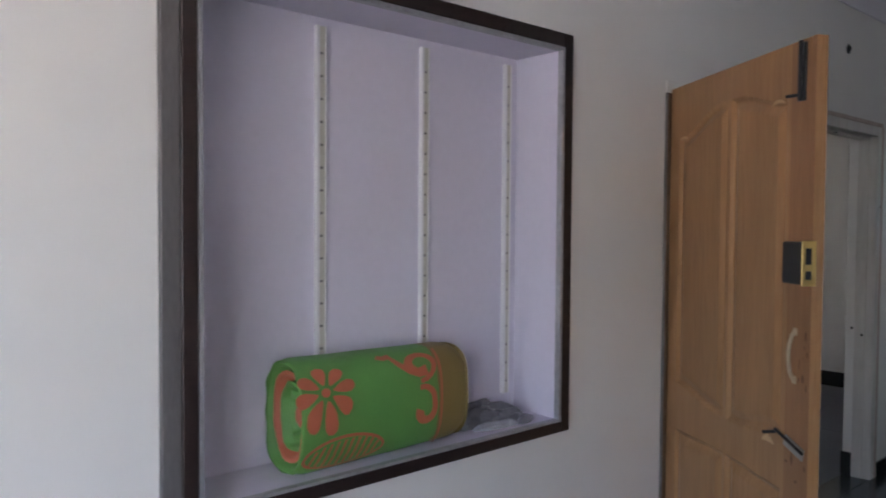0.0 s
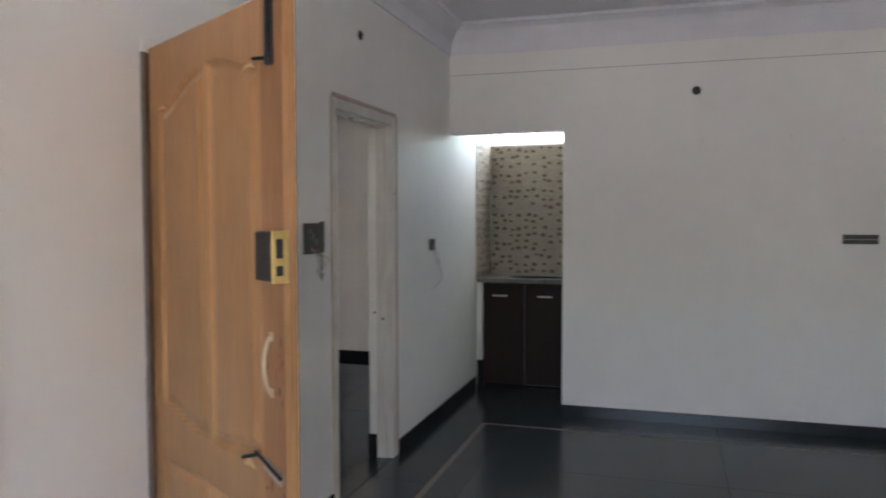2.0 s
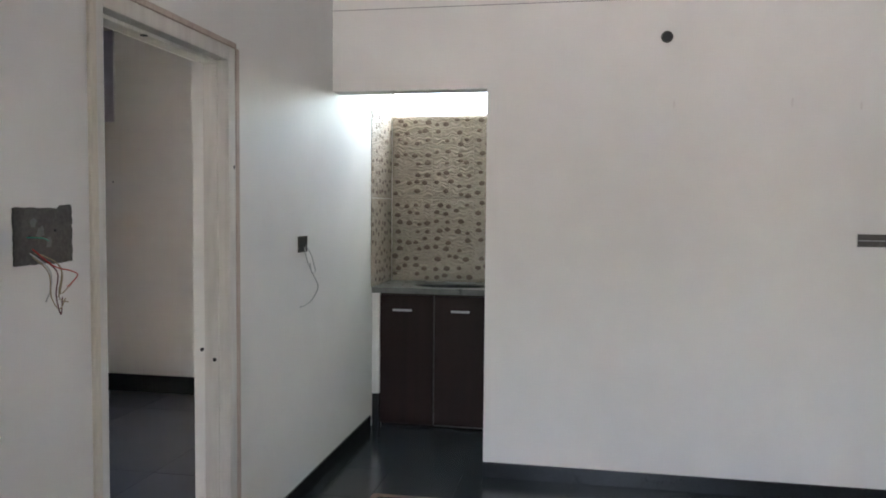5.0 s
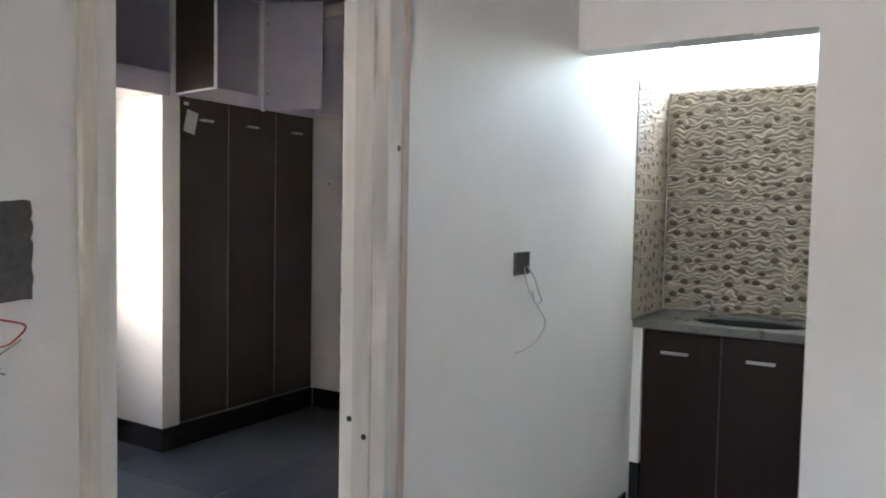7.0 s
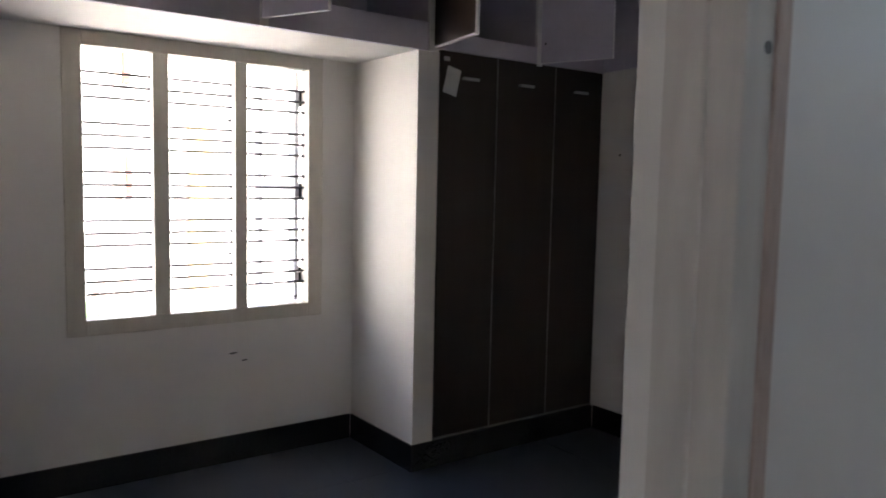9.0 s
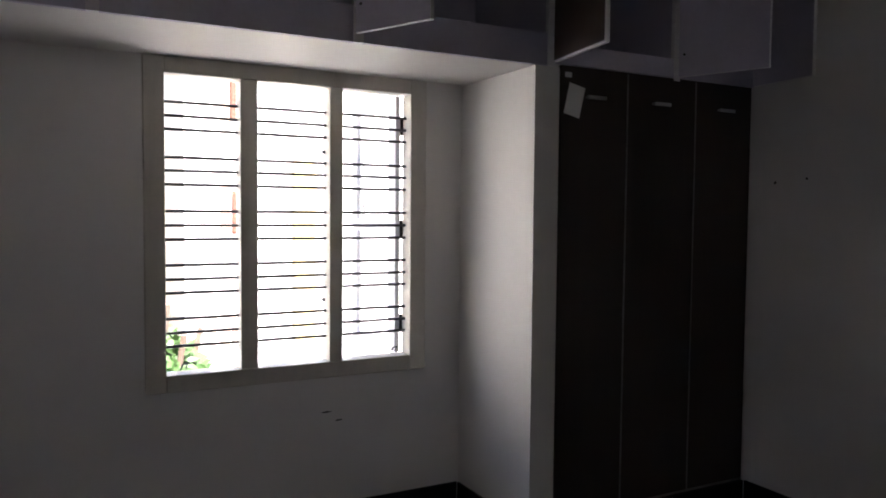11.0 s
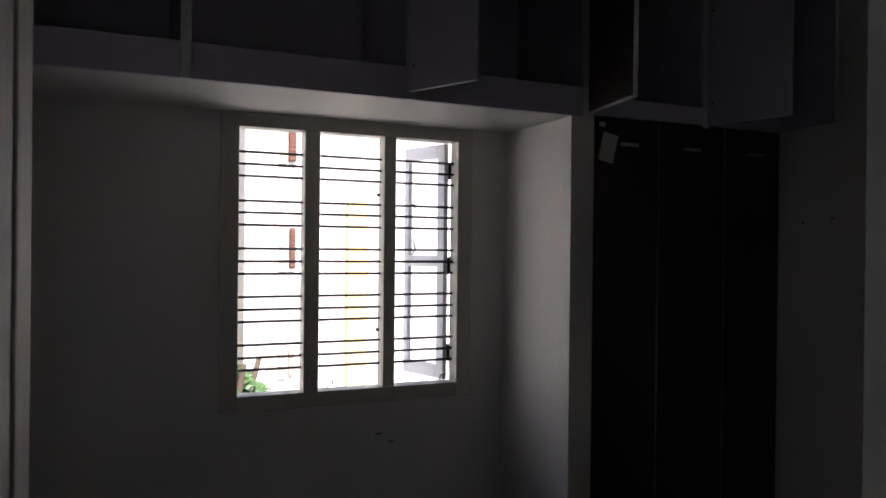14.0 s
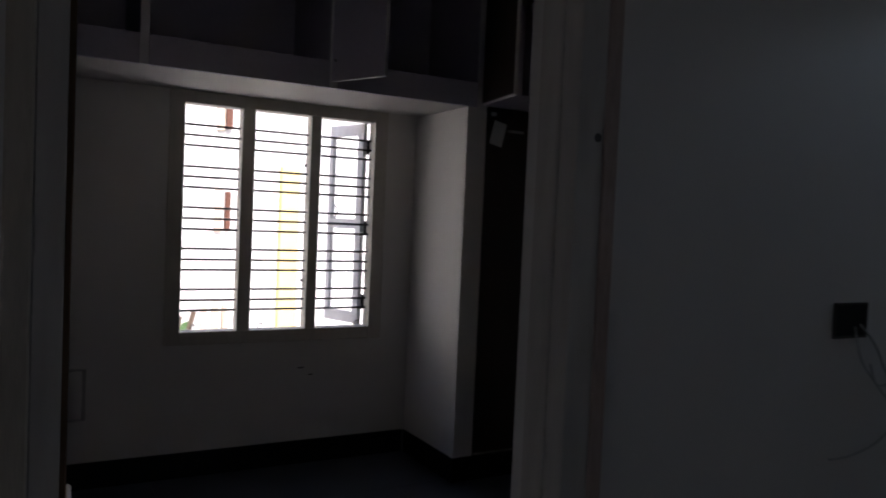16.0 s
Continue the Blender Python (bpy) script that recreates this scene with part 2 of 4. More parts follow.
structure("wall_west", boxes([
    (XW - 0.15, YS - 0.15, 0, XW, 5.25, 0.8), (XW - 0.15, YS - 0.15, 2.2, XW, 5.25, H), (XW - 0.15, YS - 0.15, 0.8, XW, -1.05, 2.2),
    (XW - 0.15, 1.25, 0.8, XW, 5.25, 2.2)]), M_WALL, "cream painted plaster wall with window opening", "wall")
structure("wall_window", boxes([
    (XW, YW, 0, 2.8, YW + 0.15, H), (2.8, YW, 0, 4.0, YW + 0.15, 0.9), (2.8, YW, 2.1, 4.0, YW + 0.15, H), (4.0, YW, 0, 5.82, YW + 0.15, H),
    (5.82, YW, 0, 7.02, YW + 0.15, 0.755), (5.82, YW, 2.095, 7.02, YW + 0.15, H), (7.02, YW, 0, XE, YW + 0.15, H)]),
    M_WALL, "cream painted bedroom wall round a barred window", "wall")
# out of view: added to keep ground bounce off the hall ceiling
structure("light_block_parapet", boxes([(-1.75, -3.2, -0.05, -1.6, 3.4, 1.15), (-1.75, -3.2, -0.25, XW - 0.151, 3.4, -0.051)]), M_WALL,
          "unseen cream parapet added to block ground light from the hall window", "wall")
structure("wall_partition", boxes([(XB - 0.13, YB, 0, XB, YW, H)]), M_WALL, "cream painted partition wall", "wall")
structure("ceiling", boxes([(XW - 0.15, YS - 0.15, H, XE + 0.15, 5.25, H + 0.12)]), M_CEIL, "pale painted plaster ceiling", "ceiling")
floor = structure("floor", boxes([(XW - 0.15, YS - 0.15, -0.15, XE + 0.15, 5.25, -0.004)]), M_GAP, "polished black granite slab floor", "floor")


def cornice():
    """Coved band round the hall under the ceiling."""
    bm = bmesh.new()
    prof = [(0.0, 2.71), (0.012, 2.71), (0.014, 2.73), (0.03, 2.80), (0.075, 2.875), (0.12, 2.90), (0.135, 2.902), (0.135, H - 0.001), (0.0, H - 0.001)]
    loop = [(XW, YS, 1, 1), (XK, YS, -1, 1), (XK, YN, -1, -1), (XW, YN, 1, -1)]
    rings = [[bm.verts.new((x + sx * d, y + sy * d, z)) for d, z in prof] for x, y, sx, sy in loop]
    for i in range(4):
        a, b = rings[i], rings[(i + 1) % 4]
        for k in range(len(prof) - 1):
            bm.faces.new((a[k], a[k + 1], b[k + 1], b[k]))
    return bm


structure("cornice", cornice(), M_CORN, "pale lavender coved ceiling cornice", "trim")

# skirting
SK = 0.085
def skirting(name, h, runs):
    for x0, y0, x1, y1 in runs:
        structure(name, boxes([(x0, y0, 0, x1, y1, h)], 0.001), M_SKIRT, "polished black granite skirting along the wall", "skirting")


skirting("baseboard", SK, (
    (XW, YN - 0.012, 3.70, YN - 0.0005), (4.713, YN - 0.012, 5.097, YN - 0.0005), (6.037, YN - 0.012, 7.99, YN - 0.0005),
    (XK - 0.012, -1.44, XK - 0.0005, 1.056), (XK - 0.012, 1.0565, XK + 0.12, 1.068), (XW, YS + 0.0005, XK - 0.013, YS + 0.012)))
skirting("baseboard", 0.139, (
    (XB + 0.013, YW - 0.012, 7.2275, YW - 0.0005), (7.228, YL - 0.012, 7.2395, YW - 0.0125), (7.24, YL - 0.012, XE - 0.013, YL - 0.0005),
    (XE - 0.012, YB + 0.013, XE - 0.0005, YL - 0.013), (XB + 0.0005, YB, XB + 0.012, YW - 0.0005),
    (5.951, 2.0168, 6.02, YB + 0.012), (6.0205, YB + 0.0005, XE - 0.013, YB + 0.012)))
# groove line over the beam, its shade put in as a grey strip
structure("trim_beam_line", boxes([(XK - 0.003, -1.44, 2.558, XK + 0.001, YN, 2.562)]), M_GROOVESHADE, "thin strip below the cornice in the grey of a shaded groove", "trim")

# ---- niche ----
niche = thing("wall_niche", 2.38, 1.95, 0.88, "lavender wall niche in a proud dark brown wooden frame", "niche", kind="structure")


def put(name, bm, material, parent, label="", smooth=False):
    """A part built in world places, laid under its thing or part."""
    m = parent.matrix_basis.copy()
    q = parent.parent
    while q is not None:
        m = q.matrix_basis @ m
        q = q.parent
    bm.transform(m.inverted())
    return part(name, bm, material, parent, label, smooth)


F0, NB = 1.898, 2.106
NX0, NX1, NZ0, NZ1 = 1.816, 3.056, 0.856, 2.088
put("lining", boxes([
    (NX0 - 0.010, F0 + 0.02, NZ0 - 0.010, NX0, NB, NZ1 + 0.010), (NX1, F0 + 0.02, NZ0 - 0.010, NX1 + 0.009, NB, NZ1 + 0.010),
    (NX0, F0 + 0.02, NZ0 - 0.010, NX1, NB, NZ0), (NX0, F0 + 0.02, NZ1, NX1, NB, NZ1 + 0.010),
    (NX0 - 0.010, NB, NZ0 - 0.010, NX1 + 0.009, NB + 0.012, NZ1 + 0.010)]), M_LAV, niche)
put("frame_post", boxes([(1.766, F0, 0.81, 1.805, YN - 0.0005, 2.146)], 0.003), M_DARKWOOD, niche)
put("frame_post", boxes([(3.068, F0, 0.81, 3.113, YN - 0.0005, 2.146)], 0.003), M_DARKWOOD, niche)
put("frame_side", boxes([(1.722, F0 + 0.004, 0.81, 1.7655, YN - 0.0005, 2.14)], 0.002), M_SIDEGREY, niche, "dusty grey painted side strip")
put("frame_rail", boxes([(1.8055, F0, 0.81, 3.0675, YN - 0.0005, 0.847)], 0.003), M_DARKWOOD, niche)
put("frame_rail", boxes([(1.8055, F0, 2.100, 3.0675, YN - 0.0005, 2.146)], 0.003), M_DARKWOOD, niche)
put("channel", boxes([(1.8055, F0 - 0.001, 0.8475, NX0, F0 + 0.0195, 2.0995), (NX1, F0 - 0.001, 0.8475, 3.0675, F0 + 0.0195, 2.0995),
                      (NX0, F0 - 0.001, 0.8475, NX1, F0 + 0.0195, NZ0), (NX0, F0 - 0.001, NZ1, NX1, F0 + 0.0195, 2.0995)]),
    M_EDGEGREY, niche, "dull aluminium sliding channel")
put("latch", boxes([(1.757, F0 - 0.012, 0.865, 1.78, F0 - 0.0005, 0.872)], 0.001), M_WHITE, niche, "broken white latch stub")


def slotted_strip(x):
    """A slotted shelf standard on the back of the niche."""
    s = thing("shelf_standard", x, NB, NZ0, "pale slotted metal shelf standard on the niche back", "shelf bracket", "shelf standards in the niche")
    z0, z1 = 0.92, 2.062
    put("flange", boxes([(x - 0.019, NB - 0.016, z0, x - 0.010, NB - 0.0005, z1), (x + 0.0125, NB - 0.011, z0, x + 0.016, NB - 0.0005, z1)]), M_WHITE, s)
    put("web", boxes([(x - 0.010, NB - 0.008, z0, x + 0.0125, NB - 0.0005, z1)]), M_STRIP, s)
    for k in range(17):
        z = z0 + 0.04 + k * 0.064
        put("slot", boxes([(x - 0.007, NB - 0.0095, z, x + 0.005, NB - 0.0081, z + 0.006)]), M_STRIPD, s)
    return s


M_STRIP = mat("tan_strip_paint", (0.56, 0.535, 0.47), 0.5, spread=0.05)
for sx in (2.25, 2.63, 3.004):
    slotted_strip(sx)


# rolled mat
def rolled_mat():
    x0, x1, cy, z0, ry, rz = 2.075, 2.652, 2.003, 0.857, 0.0985, 0.1475
    m = thing("rolled_mat", (x0 + x1) / 2, cy, z0, "rolled green plastic mat with red flower pattern", "mat")
    seg, rows_n = 48, 20

    def outline(a, s=1.0):
        p = 2.6
        c, q = math.cos(a), math.sin(a)
        return (cy + s * ry * math.copysign(abs(c) ** (2 / p), c), z0 + rz + s * rz * math.copysign(abs(q) ** (2 / p), q))

    def skin(u0, u1, material, name, n, lift=0.0):
        bm = bmesh.new()
        rings = []
        for i in range(n + 1):
            x = u0 + (u1 - u0) * i / n
            ring = []
            for k in range(seg):
                taper = 1.03 - 0.055 * (x - x0) / (x1 - x0) - 0.13 * max(0.0, (x - (x1 - 0.045)) / 0.045) ** 2 - 0.06 * max(0.0, (x0 + 0.02 - x) / 0.02) ** 2
                yy, zz = outline(math.tau * k / seg, taper + lift + 0.012 * noise.noise((x * 6, math.cos(k * math.tau / seg), math.sin(k * math.tau / seg))))
                ring.append(bm.verts.new((x + 0.01 * noise.noise((k * 0.4, x, 3)), yy, max(zz, z0 + 0.001))))
            rings.append(ring)
        for a, b in zip(rings, rings[1:]):
            for k in range(seg):
                bm.faces.new((a[k], a[(k + 1) % seg], b[(k + 1) % seg], b[k]))
        return put(name, bm, material, m, smooth=True)

    skin(x0, x1 - 0.125, M_MATG, "weave", 16)
    skin(x1 - 0.125, x1, M_MATO, "border", 5)
    # loosely rolled ends: every turn lies deeper than the one round it
    for xe, sg, colours in ((x0 + 0.004, 1, (M_MATG, M_MATR, M_MATG, M_MATG, M_MATR)), (x1 - 0.004, -1, (M_MATO,) * 5)):
        for turn in range(5):
            bm = bmesh.new()
            r = (1.0 if sg > 0 else 0.95) - turn * 0.19
            deep = 0.012 * turn
            loops = []
            for dx, q in ((0.0, r), (-0.003, r - 0.05), (0.002, r - 0.10), (0.03, r - 0.13), (0.03, r - 0.19)):
                ring = []
                for k in range(seg):
                    a = math.tau * k / seg
                    wob = 0.05 * noise.noise((math.cos(a) * 1.6, math.sin(a) * 1.6, turn * 0.7 + sg))
                    yy, zz = outline(a, max(0.01, q + wob * (turn > 0)))
                    ring.append(bm.verts.new((xe + sg * (dx + deep + 0.01 * noise.noise((a, turn, 5))), yy, max(zz, z0 + 0.001))))
                loops.append(ring)
            for p, q in zip(loops, loops[1:]):
                for k in range(seg):
                    bm.faces.new((p[k], p[(k + 1) % seg], q[(k + 1) % seg], q[k]))
            put("rolled_end", bm, colours[turn], m, smooth=True)

    # printed pattern, laid on the front of the roll; u runs along it, v up its front
    def on(u, v):
        a = math.pi - (v - 0.5) * 2.3
        yy, zz = outline(a, 1.052 - 0.055 * (u - x0) / (x1 - x0) + 0.012 * noise.noise((u * 6, math.cos(a), math.sin(a))))
        return (1.106 + (u - 1.106) * 1.049, yy, zz)

    def patch(pts, name="pattern", mt=M_MATR):
        bm = bmesh.new()
        c = (sum(p[0] for p in pts) / len(pts), sum(p[1] for p in pts) / len(pts))
        mid = bm.verts.new(on(*c))
        vs = [bm.verts.new(on(*p)) for p in pts]
        for i in range(len(vs)):
            bm.faces.new((mid, vs[i], vs[(i + 1) % len(vs)]))
        put(name, bm, mt, m, smooth=True)

    asp = 0.36
    fx, fv = 2.096, 0.665
    for k in range(8):
        a = math.tau * k / 8 + 0.2
        pts = []
        for j in range(12):
            b = math.tau * j / 12
            lx, ly = 0.055 + 0.033 * math.cos(b), 0.0205 * math.sin(b) * (0.85 + 0.5 * math.cos(b))
            pts.append((fx + lx * math.cos(a) - ly * math.sin(a), fv + (lx * math.sin(a) + ly * math.cos(a)) / asp))
        patch(pts)
    patch([(fx + 0.013 * math.cos(k * math.tau / 12), fv + 0.013 * math.sin(k * math.tau / 12) / asp) for k in range(12)])

    def ribbon(path, w0, w1):
        bm = bmesh.new()
        prev = None
        n = len(path)
        for i, (u, v) in enumerate(path):
            a, b = path[max(0, i - 1)], path[min(n - 1, i + 1)]
            dx, dy = b[0] - a[0], (b[1] - a[1]) * asp
            d = math.hypot(dx, dy) or 1.0
            w = w0 + (w1 - w0) * i / (n - 1)
            cur = [bm.verts.new(on(u + s * w * -dy / d, v + s * w * dx / d / asp)) for s in (1, -1)]
            if prev:
                bm.faces.new((prev[0], prev[1], cur[1], cur[0]))
            prev = cur
        put("pattern", bm, M_MATR, m, smooth=True)

    def arc(cu, cv, r, a0, a1, n=16, grow=0.0):
        return [(cu + (r + grow * i / n) * math.cos(a0 + (a1 - a0) * i / n), cv + (r + grow * i / n) * math.sin(a0 + (a1 - a0) * i / n) / asp) for i in range(n + 1)]

    ribbon(arc(2.40, 0.80, 0.03, 4.0, -1.6, grow=0.03), 0.016, 0.007)
    ribbon(arc(2.41, 0.46, 0.016, 3.0, 8.2, grow=0.032), 0.015, 0.007)
    ribbon([(2.31, 0.93), (2.335, 0.82), (2.365, 0.75), (2.395, 0.715), (2.425, 0.73)], 0.006, 0.02)
    ribbon([(2.47, 0.02 + 0.98 * i / 20) for i in range(21)], 0.004, 0.004)
    for k in range(10):
        u = 2.06 + 0.021 * k
        half = 0.125 * math.sqrt(max(0.05, 1 - ((u - 2.155) / 0.115) ** 2))
        ribbon([(u - 0.008, 0.25 - half), (u, 0.25), (u + 0.012, 0.25 + half)], 0.0032, 0.0032)
    ribbon([(2.155 + 0.12 * math.cos(a * math.tau / 28), 0.25 + 0.15 * math.sin(a * math.tau / 28)) for a in range(29)], 0.0042, 0.0042)
    ribbon([(2.27, 0.96), (2.29, 0.93), (2.315, 0.955)], 0.012, 0.012)


rolled_mat()


def crumpled_bag():
    """Flat overlapping folds of plastic film."""
    m = thing("plastic_bag", 2.85, 2.0, 0.857, "crumpled dark grey plastic bag lying in the niche", "plastic bag")
    folds = ((2.80, 2.035, 0.12, 0.05, 0.060, 10, M_PLASTIC), (2.85, 2.01, 0.125, 0.042, 0.050, -8, M_PLASTIC), (2.90, 1.985, 0.09, 0.035, 0.036, 14, M_PLASTIC),
             (2.82, 1.955, 0.10, 0.022, 0.020, -6, M_FILM), (2.95, 1.955, 0.06, 0.025, 0.016, 20, M_PLASTIC))
    for k, (x, y, rx, ry, rz, turn, mt) in enumerate(folds):
        bm = bmesh.new()
        bmesh.ops.create_icosphere(bm, subdivisions=4, radius=1.0)
        for v in bm.verts:
            crease = 0.16 * math.sin(v.co.y * 7 + v.co.x * 2.5 + k) + 0.22 * noise.noise(v.co * 1.6 + Vector((k * 3.1, 0, 0)))
            v.co = Vector((v.co.x * rx, v.co.y * ry * (1 + 0.3 * crease), max(0.0, (v.co.z + 0.1) * rz * (1 + crease))))
        bm.transform(pose(x, y, 0.858 + 0.0004 * k, 0, 0, turn))
        put("fold", bm, mt, m, smooth=True)


crumpled_bag()

# ---- main door ----
door_frame = thing("door_1", 4.2, YN, 0, "brown timber main door frame with white architrave", "door frame", kind="structure")
put("hinge_post", boxes([(3.716, YN - 0.010, 0, 3.775, YN - 0.0005, 2.029)], 0.002), M_RAWWOOD, door_frame)
put("edge_bead", boxes([(3.703, YN - 0.009, 0, 3.7155, YN - 0.0005, 2.029)], 0.002), M_STRIPD, door_frame, "dusty grey edge bead")
put("jamb", boxes([(3.717, YN + 0.001, 0, 3.752, YN + 0.125, 2.058)], 0.002), M_RAWWOOD, door_frame)
put("jamb", boxes([(4.655, YN - 0.001, 0, 4.699, YN + 0.125, 2.058)], 0.002), M_RAWWOOD, door_frame)
put("head", boxes([(3.752, YN - 0.001, 2.01, 4.655, YN + 0.125, 2.058)], 0.002), M_RAWWOOD, door_frame)
put("architrave", boxes([(4.657, YN - 0.012, 0, 4.712, YN - 0.0015, 2.075), (3.70, YN - 0.012, 2.03, 4.657, YN - 0.0065, 2.075)], 0.002), M_WALL, door_frame)
for hz in (0.28, 1.4):
    put("strike_plate", boxes([(4.648, YN - 0.02, hz, 4.668, YN + 0.012, hz + 0.085)], 0.003), M_BLACK, door_frame, "black metal strike plate")


def panel_door():
    """Teak leaf with raised arched panels, built in its own frame: x along the leaf from the hinge, -y out of the face seen from the room, z up."""
    ang = math.degrees(math.atan2(1.180 - 1.892, 3.27 - 3.722))
    d = thing("panelled_door", 3.722, 1.892, 0.012, "open light teak door with raised arched panels", "door", rz=ang)

    def leaf_part(name, bm, material, parent, label="", smooth=False):
        bm.transform(Matrix.Translation((-X0, 0, 0)) @ Matrix.Diagonal((1, -1, 1, 1)))
        return part(name, bm, material, parent, label, smooth)

    X0, XL = 0.022, 0.001
    W, T, HT = 0.882, 0.036, 2.03
    cols = ((0.075, 0.424), (0.444, 0.752))
    zs = ((0.16, 0.725), (0.845, 1.92))

    def arch(u):
        return 0.0 if u < 0.0 else 0.5 - 0.5 * math.cos(math.pi * min(1.0, u * 1.12))

    leaf_part("leaf", boxes([(XL, -T, 0, W, -0.0165, HT)], 0.002), M_DOOR, d)

    def frame_face():
        """Face boards round the panel fields, made as a grid that drops inside the fields."""
        bm = bmesh.new()
        nx, nz = 148, 260
        vs = []
        for j in range(nz + 1):
            row = []
            z = HT * j / nz
            for i in range(nx + 1):
                x = XL + (W - XL) * i / nx
                depth = 0.0
                for ci, (c0, c1) in enumerate(cols):
                    for zi, (z0, z1) in enumerate(zs):
                        u = (x - c0) / (c1 - c0)
                        s = u if ci == 0 else 1 - u
                        top = z1 - (0.09 if ci == 0 else 0.05) * (1 - arch(s)) if zi == 1 else z1 - 0.012 * (1 - arch(s))
                        bot = z0 + ((0.045 if ci == 0 else 0.03) * (1 - arch(s)) if zi == 1 else 0.0)
                        e = min(x - c0, c1 - x, z - bot, top - z)
                        if e > 0:
                            if e < 0.012:
                                depth = -0.0115 * e / 0.012
                            elif e < 0.020:
                                depth = -0.0115
                            elif e < 0.045:
                                depth = -0.0115 + 0.0105 * (e - 0.02) / 0.025
                            else:
                                depth = -0.001
                row.append(bm.verts.new((x, depth, z)))
            vs.append(row)
        for j in range(nz):
            for i in range(nx):
                bm.faces.new((vs[j][i], vs[j][i + 1], vs[j + 1][i + 1], vs[j + 1][i]))
        edge = [vs[0][i] for i in range(nx + 1)] + [vs[j][nx] for j in range(1, nz + 1)] + [vs[nz][i] for i in range(nx - 1, -1, -1)] + [vs[j][0] for j in range(nz - 1, 0, -1)]
        low = [bm.verts.new((v.co.x, -0.0165, v.co.z)) for v in edge]
        for i in range(len(edge)):
            k = (i + 1) % len(edge)
            bm.faces.new((edge[i], edge[k], low[k], low[i]))
        return bm

    leaf_part("panelled_face", frame_face(), M_DOOR, d)
    # tower bolt at the top
    b = leaf_part("tower_bolt", boxes([(0.812, 0.0, 1.855, 0.842, 0.008, 2.02)], 0.002), M_BLACK, d, "black metal tower bolt")
    leaf_part("rod", tube([(0.827, 0.012, 1.855), (0.827, 0.012, 2.025)], 0.007), M_BLACK, b)
    leaf_part("knob", tube([(0.827, 0.012, 1.872), (0.79, 0.03, 1.872)], 0.005), M_BLACK, b)
    leaf_part("edge_plate", boxes([(W - 0.0005, -0.026, 1.86, W + 0.0015, -0.012, 1.99)], 0.0), M_DOOR, d, "wood patch on the leaf edge")
    # rim lock
    k = leaf_part("rim_lock", boxes([(0.785, 0.0, 1.335, 0.884, 0.030, 1.455)], 0.004), M_BLACK, d, "black rim lock with brass end plate")
    leaf_part("end_plate", boxes([(0.884, -0.008, 1.332, 0.8875, 0.036, 1.458)], 0.001), M_BRASS, k, "polished brass end plate")
    for z0, z1 in ((1.392, 1.438), (1.350, 1.374)):
        leaf_part("latch_slot", boxes([(0.8873, 0.007, z0, 0.8883, 0.025, z1)]), M_BLACK, k)
    # pull handle
    def bow(sy, mt, lab):
        pts = []
        for i in range(17):
            a = i / 16
            pts.append((0.815, sy * (0.004 + (0.019 if sy > 0 else 0.03) * math.sin(math.pi * a) ** 0.6) - (0.036 if sy < 0 else 0), 1.055 + 0.14 * a))
        h = leaf_part("pull_handle", tube(pts, 0.0058, 10), mt, d, lab, True)
        for z in (1.055, 1.195):
            y0 = 0.0 if sy > 0 else -0.036
            leaf_part("foot", boxes([(0.806, min(y0, y0 + sy * 0.005), z - 0.011, 0.824, max(y0, y0 + sy * 0.005), z + 0.011)], 0.002), mt, h)
    bow(1, M_HANDLE, "worn brass pull handle")
    bow(-1, M_BRASS, "ornate brass pull handle")
    # low slide bolt, hanging askew
    bm = boxes([(0.775, 0.0, 0.848, 0.868, 0.006, 0.882)], 0.002)
    bm.transform(Matrix.Translation((0.80, 0, 0.865)) @ Matrix.Rotation(radians(16), 4, "Y") @ Matrix.Translation((-0.80, 0, -0.865)))
    s = leaf_part("slide_bolt", bm, M_CHROME, d, "tilted steel slide bolt")
    bm = tube([(0.735, 0.012, 0.876), (0.872, 0.012, 0.876)], 0.0045)
    bm.transform(Matrix.Translation((0.80, 0, 0.865)) @ Matrix.Rotation(radians(16), 4, "Y") @ Matrix.Translation((-0.80, 0, -0.865)))
    leaf_part("rod", bm, M_BLACK, s)
    leaf_part("knob", tube([(0.745, 0.012, 0.886), (0.715, 0.035, 0.878)], 0.005), M_BLACK, s)
    # redder lock stile, and rubbed marks on it
    leaf_part("lock_stile", boxes([(0.772, 0.0, 0.004, W - 0.001, 0.0012, HT - 0.004)]), M_STILE, d, "redder teak lock stile")
    rnd = random.Random(5)
    marks = [(rnd.uniform(0.835, 0.872), rnd.uniform(1.02, 1.2)) for i in range(9)] + [(rnd.uniform(0.785, 0.87), rnd.uniform(0.6, 0.84)) for i in range(9)] \
        + [(rnd.uniform(0.775, 0.80), rnd.uniform(1.05, 1.12)) for i in range(3)]
    for cx, cz in marks:
        bm = bmesh.new()
        n, wide, tall = 10, rnd.uniform(0.003, 0.009), rnd.uniform(0.006, 0.02)
        bm.faces.new([bm.verts.new((cx + rnd.uniform(0.5, 1) * wide * math.cos(a * math.tau / n), 0.0018, cz + rnd.uniform(0.5, 1) * tall * math.sin(a * math.tau / n))) for a in range(n)])
        leaf_part("scuff", bm, M_SCUFF, d, "dark rubbed patch in the varnish")
    # highlights at the panel corners, laid on as pale flat patches
    for cx, cz, rx, rz in ((0.71, 1.872, 0.035, 0.007), (0.69, 0.85, 0.032, 0.014), (0.112, 1.832, 0.03, 0.006)):
        bm = bmesh.new()
